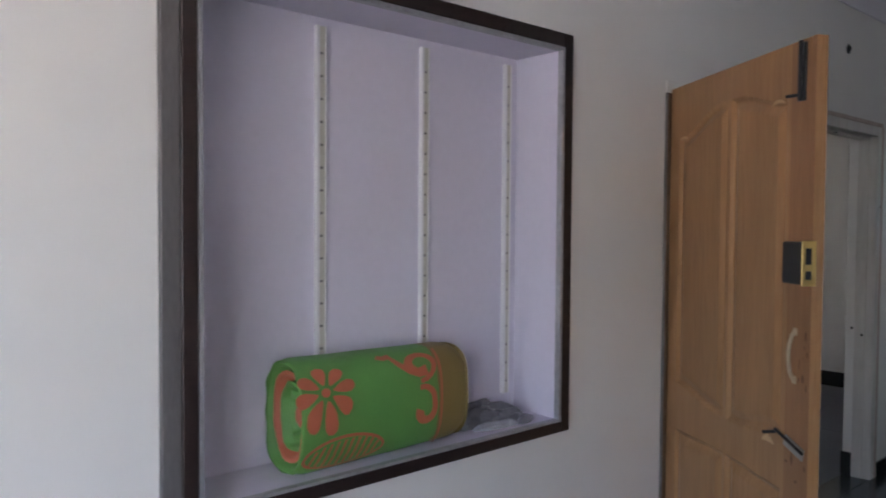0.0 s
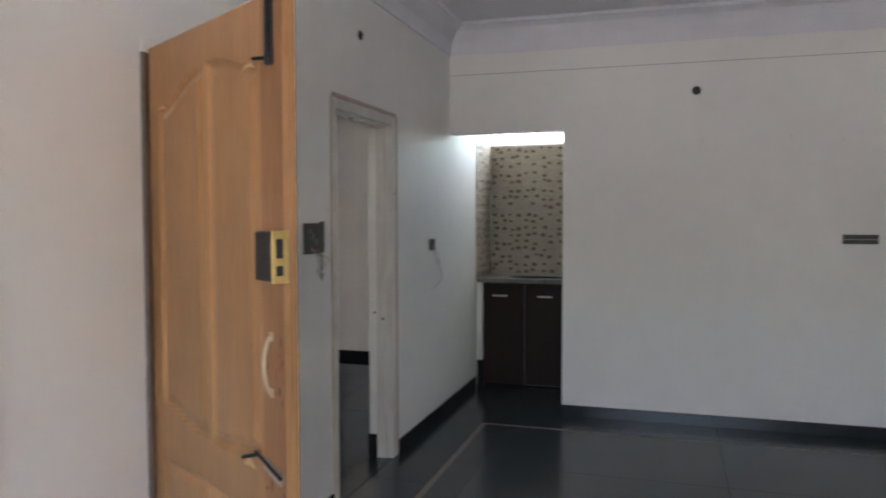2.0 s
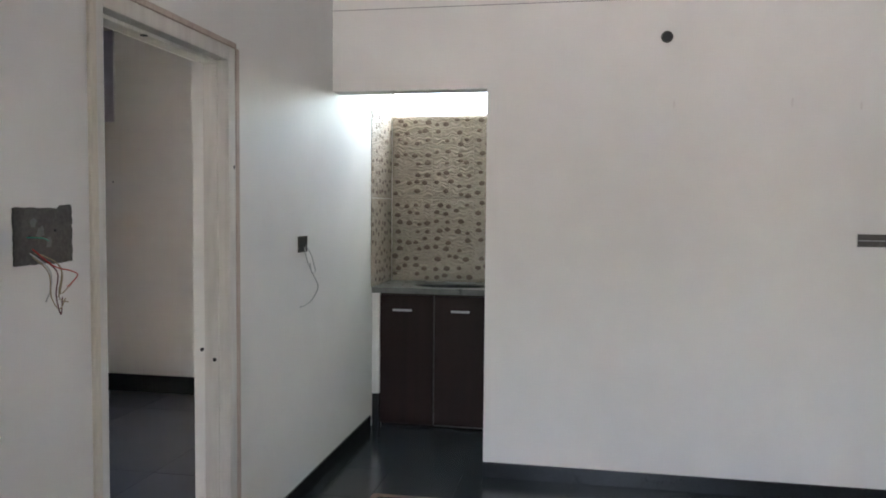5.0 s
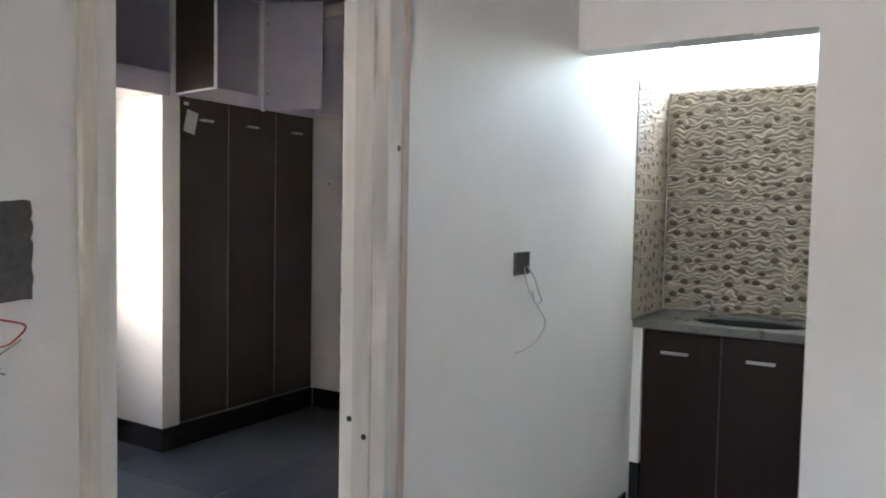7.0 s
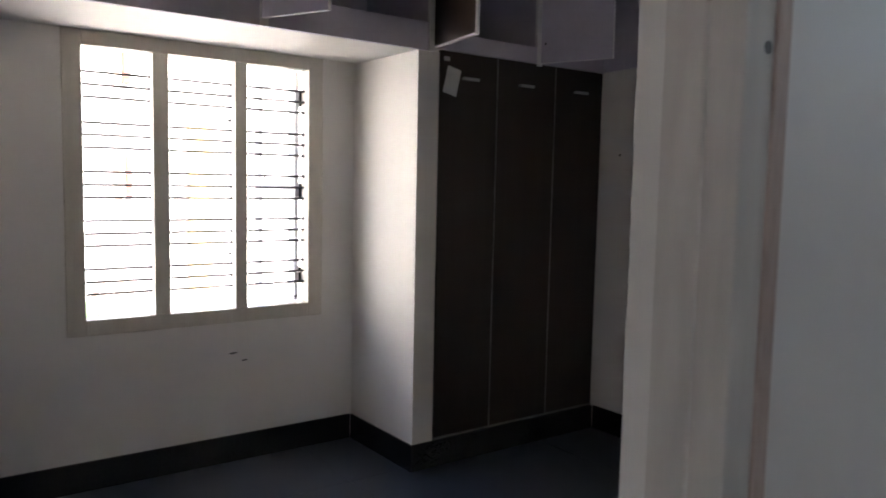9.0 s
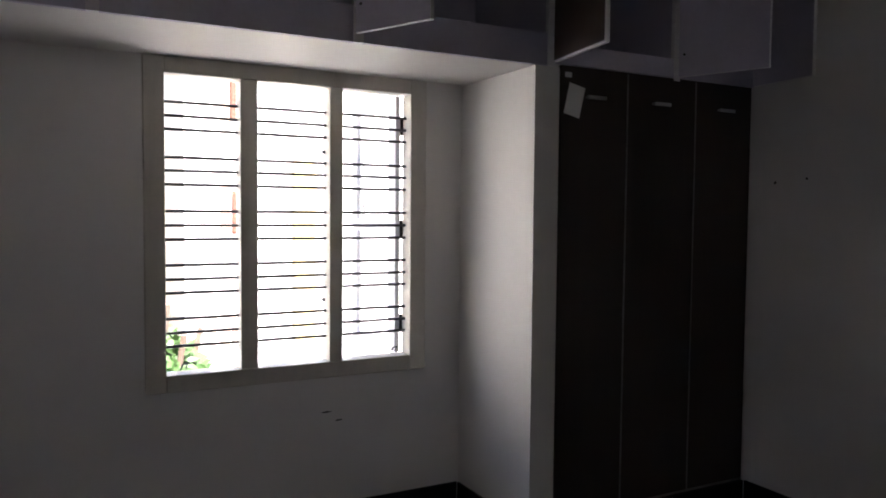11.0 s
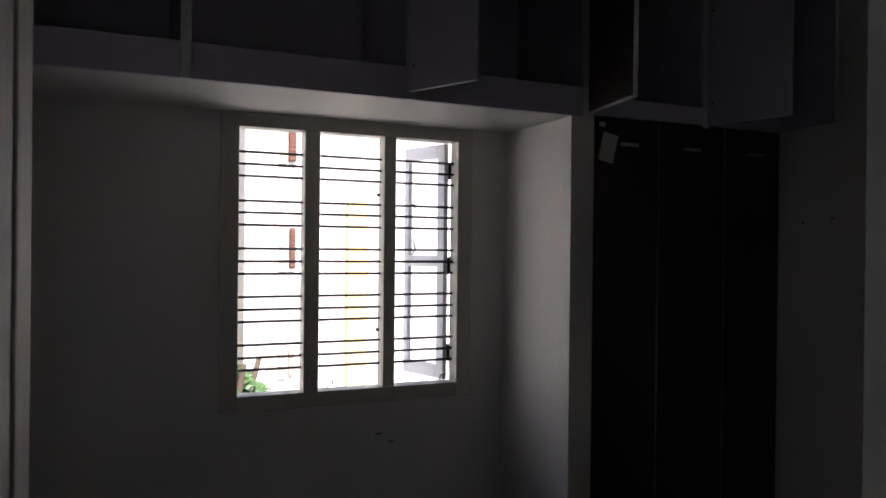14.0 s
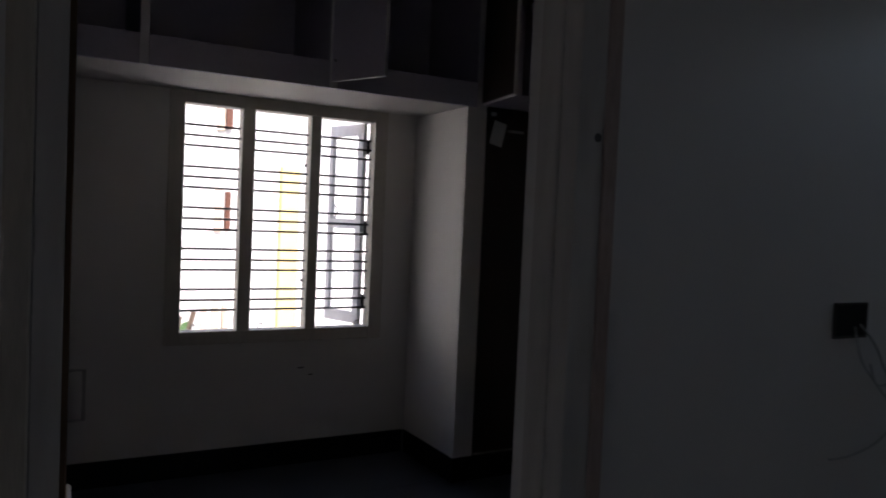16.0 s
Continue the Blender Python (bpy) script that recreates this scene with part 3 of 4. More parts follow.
        bm.faces.new([bm.verts.new((cx + rx * math.cos(a * math.tau / 12), 0.0018, cz + rz * math.sin(a * math.tau / 12) * rnd.uniform(0.6, 1.0) - 0.3 * (math.cos(a * math.tau / 12) * rx) ** 2 / rx)) for a in range(12)])
        leaf_part("corner_highlight", bm, M_PALEWOOD, d, "pale highlight painted at the panel corner")
    return d


M_STILE = mat("red_teak_stile", (0.275, 0.135, 0.058), 0.42, spread=0.16, scale=1.6, fine=9, stretch=(7, 7, 0.7), bump=0.06, bump_scale=20,
              second=(0.20, 0.085, 0.032), second_amount=0.6)
M_SCUFF = mat("rubbed_teak", (0.15, 0.068, 0.032), 0.6, spread=0.3, scale=9)
M_HANDLE = mat("worn_brass", (0.48, 0.39, 0.27), 0.45, metal=0.6, spread=0.15)
panel_door()

# ---- bedroom door frame ----
bf = thing("door_2", 5.56, YN, 0, "doorless bedroom door frame in patchy white primer", "door frame", kind="structure")


def jamb(xo, xi, s, inner, bead):
    """Post from the wall side xo to the clear side xi; s is the way into the opening."""
    o = put("post", boxes([(xo + s * 0.032, YN - 0.010, 0, xi, 2.016, 2.097)], 0.002), M_FRAME, bf)
    put("stop", boxes([(xi + s * 0.0005, YN + 0.035, 0, xi + s * 0.010, 2.016, 2.04)], 0.002), inner, bf)
    put("edge_bead", boxes([(xo, YN - 0.013, 0, xo + s * 0.0315, YN - 0.0005, 2.10)], 0.003), bead, bf, "rubbed primer edge")
    return o


jamb(5.098, 5.165, 1, M_RAWWOOD, M_BEADL)
jamb(6.036, 5.945, -1, M_FRAME, M_FRAMEEDGE)
put("head", boxes([(5.165, YN - 0.010, 2.042, 5.945, 2.016, 2.097), (5.176, YN + 0.035, 2.028, 5.935, 2.016, 2.0415)], 0.002), M_FRAME, bf)
put("edge_bead", boxes([(5.122, YN - 0.013, 2.0975, 6.012, YN - 0.0005, 2.12)], 0.003), M_FRAMEEDGE, bf, "pinkish brown primer edge")
put("reveal", boxes([(5.952, 2.0165, 0.14, 6.0245, 2.0715, 2.089), (5.1105, 2.0165, 0.0, 5.16, 2.0715, 2.089), (5.16, 2.0165, 2.045, 5.952, 2.0715, 2.089)], 0.002),
    M_WALL, bf, "cream plaster reveal behind the frame")
for hy, hz in ((1.972, 0.865), (2.035, 0.90)):
    put("bolt_hole", disc((5.9345 if hy < 2.0 else 5.9515, hy, hz), (-1, 0, 0), 0.008, 0.003, 12), M_BLACK, bf, "dark drilled bolt hole")
put("knot", disc((5.99, YN - 0.0101, 1.63), (0, -1, 0), 0.008, 0.0006, 12), M_SIDEGREY, bf, "grey knot in the wood")
put("bolt_hole", disc((5.45, YN + 0.04, 2.028), (0, 0, -1), 0.012, 0.003, 12), M_BLACK, bf)


def bedroom_door():
    """Primed panel leaf, opened into the bedroom: x along the leaf from the hinge, -y out of the face seen from the doorway."""
    ang = math.degrees(math.atan2(2.83 - 2.078, 5.205 - 5.172))
    d = thing("bedroom_door", 5.172, 2.078, 0.012, "bedroom door in grey primer, opened back into the room", "door", rz=ang)
    w, h = 0.755, 2.02
    part("leaf", boxes([(0, 0.006, 0, w, 0.034, h)], 0.002), M_FRAME, d)
    for a, b in ((0.0, 0.13), (0.335, 0.42), (w - 0.13, w)):
        part("stile", boxes([(a, 0.0, 0, b, 0.0058, h)], 0.0015), M_FRAME, d)
    for a, b in ((0.13, 0.335), (0.42, w - 0.13)):
        for z0, z1 in ((0.0, 0.2), (0.72, 0.88), (h - 0.14, h)):
            part("rail", boxes([(a, 0.0, z0, b, 0.0058, z1)], 0.0015), M_FRAME, d)
        for z0, z1 in ((0.24, 0.68), (0.92, h - 0.18)):
            part("panel", boxes([(a + 0.035, 0.001, z0, b - 0.035, 0.0058, z1)], 0.002), M_FRAME, d)
    hd = part("pull_handle", tube([(w - 0.06, 0.0, 1.085), (w - 0.06, -0.042, 1.085), (w - 0.06, -0.042, 0.97), (w - 0.06, 0.0, 0.97)], 0.005, 8), M_CHROME, d, "steel pull handle")
    for z in (1.085, 0.97):
        part("foot", tube([(w - 0.06, 0.0, z), (w - 0.06, -0.005, z)], 0.012, 12), M_CHROME, hd)
    b = part("bolt", tube([(w - 0.12, -0.014, 0.80), (w - 0.01, -0.014, 0.80)], 0.007), M_CHROME, d, "small steel slide bolt")
    part("bolt_plate", boxes([(w - 0.11, -0.004, 0.785, w - 0.02, 0.0, 0.815)], 0.001), M_BRASS, b)
    part("keyhole", boxes([(w - 0.075, -0.002, 0.86, w - 0.045, -0.0002, 0.92)], 0.0), M_BLACK, d, "dark lock hole")


bedroom_door()

# ---- bedroom window ----
win = thing("window_1", 6.42, YW, 0.755, "three-light bedroom window with painted frame and iron bars", "window", kind="structure")
wx0, wx1, wz0, wz1 = 5.855, 6.962, 0.803, 2.045
fy0, fy1 = YW - 0.010, YW + 0.085
put("frame_side", boxes([(5.772, fy0, 0.73, wx0, fy1, 2.12)], 0.004), M_WINFRAME, win)
put("frame_side", boxes([(wx1, fy0, 0.73, 7.045, fy1, 2.12)], 0.004), M_WINFRAME, win)
put("frame_head", boxes([(wx0, fy0, wz1, wx1, fy1, 2.12)], 0.004), M_WINFRAME, win)
put("frame_sill", boxes([(wx0, fy0, 0.73, wx1, fy1, wz0)], 0.004), M_WINFRAME, win)
for m0, m1 in ((6.162, 6.236), (6.561, 6.624)):
    put("mullion", boxes([(m0, fy0 + 0.006, wz0, m1, fy1, wz1)], 0.003), M_WINFRAME, win)
BAR_Z = [1.937, 1.880, 1.824, 1.708, 1.653, 1.595, 1.484, 1.424, 1.365, 1.257, 1.197, 1.140, 1.031, 0.971, 0.914]
for a, b in ((wx0, 6.162), (6.236, 6.561), (6.624, wx1)):
    for z in BAR_Z:
        put("bar", tube([(a, YW + 0.05, z), (b, YW + 0.05, z)], 0.0068, 8), M_IRON, win)
for px in (6.242, 6.555, 6.630):
    for z in (1.76, 1.08):
        put("stud", boxes([(px - 0.006, YW + 0.06, z - 0.008, px + 0.006, YW + 0.08, z + 0.008)]), M_BLACK, win)
for px in (5.92, 6.30, 6.90):
    put("stay_hook", tube([(px, YW + 0.07, wz0), (px + 0.01, YW + 0.07, wz0 + 0.025), (px + 0.03, YW + 0.07, wz0 + 0.03), (px + 0.025, YW + 0.08, wz0 + 0.008)], 0.004, 6), M_BLACK, win)


def casement():
    """Outward opening glazed shutter, hinged on the right of its light."""
    c = thing("window_shutter", wx1 - 0.01, fy1 + 0.004, wz0, "open grey painted glazed window shutter", "window shutter", rz=108)
    w, h, t = 0.33, wz1 - wz0, 0.03
    for a, b in ((0.0, 0.055), (w - 0.038, w)):
        part("stile", boxes([(a, 0, 0, b, t, h)], 0.002), M_CASE, c)
    for a, b in ((0.0, 0.07), (h * 0.5 - 0.03, h * 0.5 + 0.03), (h - 0.07, h)):
        part("rail", boxes([(0.055, 0, a, w - 0.038, t, b)], 0.002), M_CASE, c)
    for a, b in ((0.07, h * 0.5 - 0.03), (h * 0.5 + 0.03, h - 0.07)):
        p = part("pane", boxes([(0.055, t * 0.4, a, w - 0.038, t * 0.55, b)]), M_GLASS, c)
        p.visible_shadow = False
    pts = [(w - 0.019, -0.002 - 0.035 * math.sin(math.pi * i / 10), 0.64 + 0.011 * i) for i in range(11)]
    part("handle", tube(pts, 0.005), M_BLACK, c, "black iron pull")
    for z in (0.30, 0.93):
        part("latch", tube([(w - 0.019, 0.0, z), (w - 0.019, -0.03, z + 0.01), (w - 0.015, -0.035, z - 0.03)], 0.004), M_BLACK, c)
    for z in (0.14, 0.6, 1.1):
        part("hinge", boxes([(-0.012, -0.008, z - 0.045, 0.018, 0.0, z + 0.045)], 0.002), M_BLACK, c, "black butt hinge")


casement()

# ---- wardrobe and lofts ----
structure("wall_wardrobe_side", boxes([(7.24, YL, 0, 7.365, YW, 2.107)]), M_WALL, "cream painted pier beside the wardrobe", "wall")
ward = thing("wardrobe", 7.96, 4.8, 0.0, "dark brown three-door built-in wardrobe on black plinth", "wardrobe")
put("carcass", boxes([(7.366, YL + 0.02, 0.139, XE - 0.001, YW - 0.001, 2.111)]), M_LAMINATE, ward)
put("plinth", boxes([(7.366, YL + 0.004, 0.0, XE - 0.013, YL + 0.05, 0.138)]), M_SKIRT, ward, "black granite plinth")
for i, (a, b) in enumerate(((7.372, 7.737), (7.745, 8.157), (8.165, XE - 0.02))):
    dr = put("door", boxes([(a, YL - 0.002, 0.152, b, YL + 0.018, 2.12)], 0.0015), M_LAMINATE, ward)
    hx = (7.555, 7.935, 8.355)[i]
    put("handle", boxes([(hx - 0.05, YL - 0.024, 1.985, hx + 0.05, YL - 0.016, 2.0), (hx - 0.05, YL - 0.018, 1.988, hx - 0.042, YL - 0.002, 1.997),
                         (hx + 0.042, YL - 0.018, 1.988, hx + 0.05, YL - 0.002, 1.997)], 0.001), M_CHROME, dr, "short steel bar handle")
for x in (7.741, 8.161):
    put("edge_strip", boxes([(x - 0.0035, YL - 0.004, 0.152, x + 0.0035, YL + 0.018, 2.12)]), M_STRIPD, ward, "pale worn edge strip between doors")
put("edge_strip", boxes([(7.372, YL - 0.003, 0.142, XE - 0.02, YL + 0.018, 0.1515)]), M_STRIPD, ward)
tag = thing("paper_tag", 7.44, YL - 0.004, 2.05, "white paper slip hanging from the wardrobe corner", "paper")
bm = boxes([(7.405, YL - 0.0065, 1.905, 7.49, YL - 0.0045, 2.04)])
bm.transform(Matrix.Translation((7.45, 0, 2.0)) @ Matrix.Rotation(radians(13), 4, "Y") @ Matrix.Translation((-7.45, 0, -2.0)))
put("sheet", bm, M_PAPER, tag)
put("tape", boxes([(7.39, YL - 0.0065, 2.07, 7.425, YL - 0.0045, 2.092)]), M_PAPER, tag)

loft = thing("loft_cabinet", 6.8, 4.8, 2.11, "pale lavender overhead loft with open shutters", "loft cabinet")
put("base", boxes([(XB + 0.001, YL + 0.0205, 2.112, XE - 0.001, YW - 0.001, 2.20)]), M_WALL, loft, "cream painted loft slab")
put("front_rail", boxes([(XB + 0.001, YL - 0.001, 2.1095, 7.30, YL + 0.02, 2.245)], 0.002), M_LOFT, loft)
put("front_rail", boxes([(7.345, YL - 0.001, 2.124, XE - 0.001, YL + 0.02, 2.21)], 0.002), M_LOFT, loft)
put("top_rail", boxes([(XB + 0.001, YL - 0.001, 2.82, XE - 0.001, YL + 0.02, H - 0.001)], 0.002), M_LOFT, loft)
put("inner_lining", boxes([(XB + 0.001, YW - 0.016, 2.2005, XE - 0.001, YW - 0.0015, H - 0.001)]), M_LAV, loft, "dusty lavender inner face")
for x in (5.563, 6.452, 7.322, 8.035):
    put("partition", boxes([(x - 0.018, YL + 0.0205, 2.2005, x + 0.018, YW - 0.017, 2.9285)]), M_LOFT, loft)
    put("partition_edge", boxes([(x - 0.02, YL - 0.005, 2.109, x + 0.02, YL + 0.0198, 2.9285)], 0.002), M_WHITE, loft, "white partition edge")


def loft_shutter(hx, hy, fx, fy, lab, outer, zb=2.125):
    """Open shutter from its hinge line to its free edge."""
    ang = math.degrees(math.atan2(fy - hy, fx - hx))
    w = math.hypot(fx - hx, fy - hy)
    bm = boxes([(0.004, -0.009, 0, w, 0.009, 0.70)], 0.001)
    bm.transform(pose(hx, hy, zb, 0, 0, ang))
    s = put("shutter", bm, M_LOFT, loft, lab)
    if outer:
        bm = boxes([(0.006, outer * 0.0095, 0.006, w - 0.004, outer * 0.0115, 0.695)])
        bm.transform(pose(hx, hy, zb, 0, 0, ang))
        put("outer_face", bm, M_LAMINATE, s, "dark brown laminate outer face")
    bm = boxes([(w, -0.0095, 0, w + 0.0015, 0.0095, 0.70), (0.004, -0.0095, -0.0015, w, 0.0095, 0.0)])
    bm.transform(pose(hx, hy, zb, 0, 0, ang))
    put("edge_band", bm, M_WHITE, s, "white edge band")
    for z in (0.10, 0.56):
        bm = tube([(0.03, 0.009 * (1 if outer <= 0 else -1), z), (0.03, 0.011 * (1 if outer <= 0 else -1), z)], 0.006, 10)
        bm.transform(pose(hx, hy, zb, 0, 0, ang))
        put("hinge_cup", bm, M_BLACK, s)


loft_shutter(6.44, YL - 0.012, 6.586, 4.157, "half open pale shutter", 1, 2.14)
loft_shutter(7.335, YL - 0.012, 7.272, 4.075, "open shutter with dark outer face", -1)
loft_shutter(8.035, YL - 0.012, 8.185, 4.10, "half open pale shutter", 1)
loft_shutter(XE - 0.02, YL - 0.012, 8.515, 4.13, "pale shutter folded back to the wall", 1)

# ---- kitchen ----
XC = 8.075
kc = thing("kitchen_cabinet", 8.3, 1.5, 0.0, "dark red-brown two-door kitchen base cabinet", "kitchen cabinet")
put("carcass", boxes([(XC + 0.02, 0.3, 0.06, XE - 0.001, 1.875, 0.905)]), M_KLAM, kc)
put("plinth", boxes([(XC + 0.05, 0.3, 0.0, XE - 0.001, 1.875, 0.0595)]), M_KLAM, kc)
for a, b, h0, h1 in ((1.507, 1.872, 1.652, 1.781), (1.138, 1.497, 1.261, 1.385), (0.72, 1.128, 0.86, 0.99)):
    dr = put("door", boxes([(XC, a, 0.02, XC + 0.018, b, 0.892)], 0.002), M_KLAM, kc)
    put("handle", boxes([(XC - 0.022, h0, 0.785, XC - 0.014, h1, 0.80), (XC - 0.016, h0, 0.788, XC, h0 + 0.008, 0.797), (XC - 0.016, h1 - 0.008, 0.788, XC, h1, 0.797)], 0.001),
        M_CHROME, dr, "short steel bar handle")
put("edge_strip", boxes([(XC - 0.003, 1.4985, 0.02, XC + 0.018, 1.5055, 0.892), (XC - 0.003, 1.14, 0.012, XC + 0.018, 1.497, 0.019)]), M_STRIPK, kc, "pale worn edge strip")
structure("trim_filler", boxes([(XC - 0.02, 1.876, 0.22, XC + 0.03, YN - 0.001, 0.905)]), M_WALL, "cream plaster filler beside the cabinet", "trim")
structure("trim_filler_base", boxes([(XC - 0.02, 1.876, 0.0, XC + 0.03, YN - 0.001, 0.2195)]), M_SKIRT, "black granite filler base", "trim")


def countertop():
    """Granite slab with an oval hole for the sink."""
    c = thing("kitchen_countertop", 8.3, 1.2, 0.906, "grey granite kitchen countertop with oval sink cut-out", "countertop")
    bm = bmesh.new()
    x0, x1, y0, y1, zt, zb = XC - 0.035, XE - 0.001, 0.3, YN - 0.001, 0.944, 0.906
    cx, cy, ax, ay, n = 8.28, 1.42, 0.155, 0.265, 48
    tops, bots, rim_t, rim_b = [], [], [], []
    for k in range(n):
        a = math.tau * k / n
        dx, dy = math.cos(a), math.sin(a)
        s = min(((x1 if dx > 0 else x0) - cx) / dx if abs(dx) > 1e-6 else 9, ((y1 if dy > 0 else y0) - cy) / dy if abs(dy) > 1e-6 else 9)
        ox, oy = cx + dx * s, cy + dy * s
        tops.append(bm.verts.new((ox, oy, zt)))
        bots.append(bm.verts.new((ox, oy, zb)))
        rim_t.append(bm.verts.new((cx + ax * dx, cy + ay * dy, zt)))
        rim_b.append(bm.verts.new((cx + ax * dx, cy + ay * dy, zb)))
    for k in range(n):
        j = (k + 1) % n
        bm.faces.new((tops[k], tops[j], rim_t[j], rim_t[k]))
        bm.faces.new((bots[k], rim_b[k], rim_b[j], bots[j]))
        bm.faces.new((tops[k], bots[k], bots[j], tops[j]))
        bm.faces.new((rim_t[k], rim_t[j], rim_b[j], rim_b[k]))
    for px, py in ((x0, y0), (x0, y1), (x1, y0), (x1, y1)):
        near = sorted(range(n), key=lambda k: (tops[k].co.x - px) ** 2 + (tops[k].co.y - py) ** 2)[:2]
        a = bm.verts.new((px, py, zt))
        b = bm.verts.new((px, py, zb))
        i, j = near
        bm.faces.new((tops[i], tops[j], a))
        bm.faces.new((bots[i], b, bots[j]))
        bm.faces.new((tops[i], a, b, bots[i]))
        bm.faces.new((tops[j], bots[j], b, a))
    put("slab", bm, M_GRANITE, c)
    s = thing("sink_bowl", cx, cy, 0.9, "dark oval sink bowl below the countertop", "sink")
    bm = bmesh.new()
    rings = []
    for r, z in ((1.0, 0.905), (0.98, 0.82), (0.85, 0.77), (0.3, 0.76)):
        rings.append([bm.verts.new((cx + ax * r * 0.985 * math.cos(math.tau * k / n), cy + ay * r * 0.985 * math.sin(math.tau * k / n), z + 0.03)) for k in range(n)])
    for a, b in zip(rings, rings[1:]):
        for k in range(n):
            bm.faces.new((a[k], a[(k + 1) % n], b[(k + 1) % n], b[k]))
    bm.faces.new(rings[-1])
    put("bowl", bm, M_BLACK, s, smooth=True)


countertop()


def relief_tile(width, height, seed):
    """Wavy relief tile, face towards -x in its own frame: y across, z up."""
    bm = bmesh.new()
    ny, nz = max(8, int(width / 0.006)), int(height / 0.0055)
    rows_v = []
    for j in range(nz + 1):
        z = height * j / nz
        row = []
        for i in range(ny + 1):
            y = width * i / ny
            w = math.sin(z * 230 + 35 * y + 1.3 * math.sin(y * 85 + 2 * seed) + 6.5 * noise.noise((y * 17 + seed * 7, z * 26, seed)))
            edge = min(1.0, min(y, width - y, z, height - z) / 0.004)
            row.append(bm.verts.new((-0.010 - edge * (0.004 + 0.0045 * w), y, z)))
        rows_v.append(row)
    for j in range(nz):
        for i in range(ny):
            bm.faces.new((rows_v[j][i], rows_v[j + 1][i], rows_v[j + 1][i + 1], rows_v[j][i + 1]))
    return bm


def pebbles(width, height, seed):
    bm = bmesh.new()
    rnd = random.Random(seed)
    ny, nz = max(2, round(width / 0.072)), round(height / 0.07)
    for j in range(nz):
        for i in range(ny):
            y, z = (i + 0.5 + rnd.uniform(-0.3, 0.3)) * width / ny, (j + 0.5 + rnd.uniform(-0.3, 0.3)) * height / nz
            if rnd.random() < 0.06 or not (0.02 < y < width - 0.02 and 0.02 < z < height - 0.02):
                continue
            r = rnd.uniform(0.017, 0.025)
            m = Matrix.Translation((-0.014, y, z)) @ Matrix.Diagonal((0.010, r * 1.15, r * 0.85, 1))
            bmesh.ops.create_icosphere(bm, subdivisions=1, radius=1.0, matrix=m)
    return bm


def tile_wall():
    w = thing("tile_backsplash", XE, 1.5, 0.945, "beige wavy relief wall tiles with brown pebbles", "wall tiles", kind="structure")
    ys = [YN - 0.012 - 0.302 * k for k in range(6)]
    zs = ((0.9455, 0.596), (1.5445, 0.592))
    for zi, (z, hgt) in enumerate(zs):
        for k in range(5):
            seed = zi * 7 + k
            t = part("tile", relief_tile(0.3015, hgt, seed), M_TILE, w)
            t.matrix_local = pose(0, 0, 0)
            t.location = Vector((XE, ys[k] - 0.299, z)) - Vector((XE, 1.5, 0.945))
            p = part("pebble_pattern", pebbles(0.299, hgt, seed + 50), M_PEBBLE, t, "brown glazed pebbles")
    put("backing", boxes([(XE - 0.0085, 0.36, 0.9452, XE - 0.0005, YN - 0.010, 2.1368)]), M_TILE, w)
    s = thing("tile_side", 8.3, YN, 0.945, "beige wavy relief wall tiles on the side wall", "wall tiles", kind="structure")
    for zi, (z, hgt) in enumerate(zs):
        put("backing", boxes([(8.015, YN - 0.003, z, XE - 0.0005, YN - 0.0005, z + hgt)]), M_TILE, s)
        for k, (xa, wd) in enumerate(((XE - 0.012, 0.299), (XE - 0.313, 0.235))):
            seed = 31 + zi * 3 + k
            t = part("tile", relief_tile(wd, hgt, seed), M_TILE, s)
            t.rotation_euler = (0, 0, radians(90))
            t.scale = (0.45, 1, 1)
            t.location = Vector((xa, YN, z)) - Vector((8.3, YN, 0.945))
            p = part("pebble_pattern", pebbles(wd, hgt, seed + 50), M_PEBBLE, t, "brown glazed pebbles")


tile_wall()

# ---- corner shelf tower ----
st = thing("corner_shelf", XK, -1.6, 0.0, "tall narrow lavender open shelf built into the corner", "shelf")
sy0, sy1, sxf, sxb = -1.748, -1.442, XK - 0.012, XK + 0.23
put("back", boxes([(sxb, sy0, 0.0, sxb + 0.012, sy1, 2.58)]), M_LAV, st)
put("side", boxes([(sxf, sy1 - 0.028, 0.0, sxb - 0.0005, sy1, 2.58)], 0.002), M_LAV, st)
put("side", boxes([(sxf, sy0, 0.0, sxb - 0.0005, sy0 + 0.028, 2.58)], 0.002), M_LAV, st)
for z in (0.10, 0.49, 0.905, 1.31, 1.725, 2.14):
    put("shelf", boxes([(sxf + 0.004, sy0 + 0.0285, z - 0.012, sxb - 0.0005, sy1 - 0.0285, z + 0.012)], 0.001), M_LAV, st)
put("shelf", boxes([(sxf + 0.004, sy0 + 0.0285, 2.54, sxb - 0.0005, sy1 - 0.0285, 2.58)], 0.001), M_LAV, st)
put("kick", boxes([(sxf + 0.004, sy0 + 0.0285, 0.0, sxf + 0.018, sy1 - 0.0285, 0.0875)], 0.001), M_LAV, st)

# ---- wall boxes, wires and holes ----


def wires(name, paths, r, parent):
    for pts, mt, lab in paths:
        P = [Vector(p) for p in pts]
        out = []
        for i in range(len(P) - 1):
            a, b, c, d = P[max(0, i - 1)], P[i], P[i + 1], P[min(len(P) - 1, i + 2)]
            for k in range(8):
                t = k / 8
                out.append(0.5 * ((2 * b) + (c - a) * t + (2 * a - 5 * b + 4 * c - d) * t * t + (3 * b - a - 3 * c + d) * t ** 3))
        out.append(P[-1])
        put(name, tube(out, r, 6), mt, parent, lab, True)


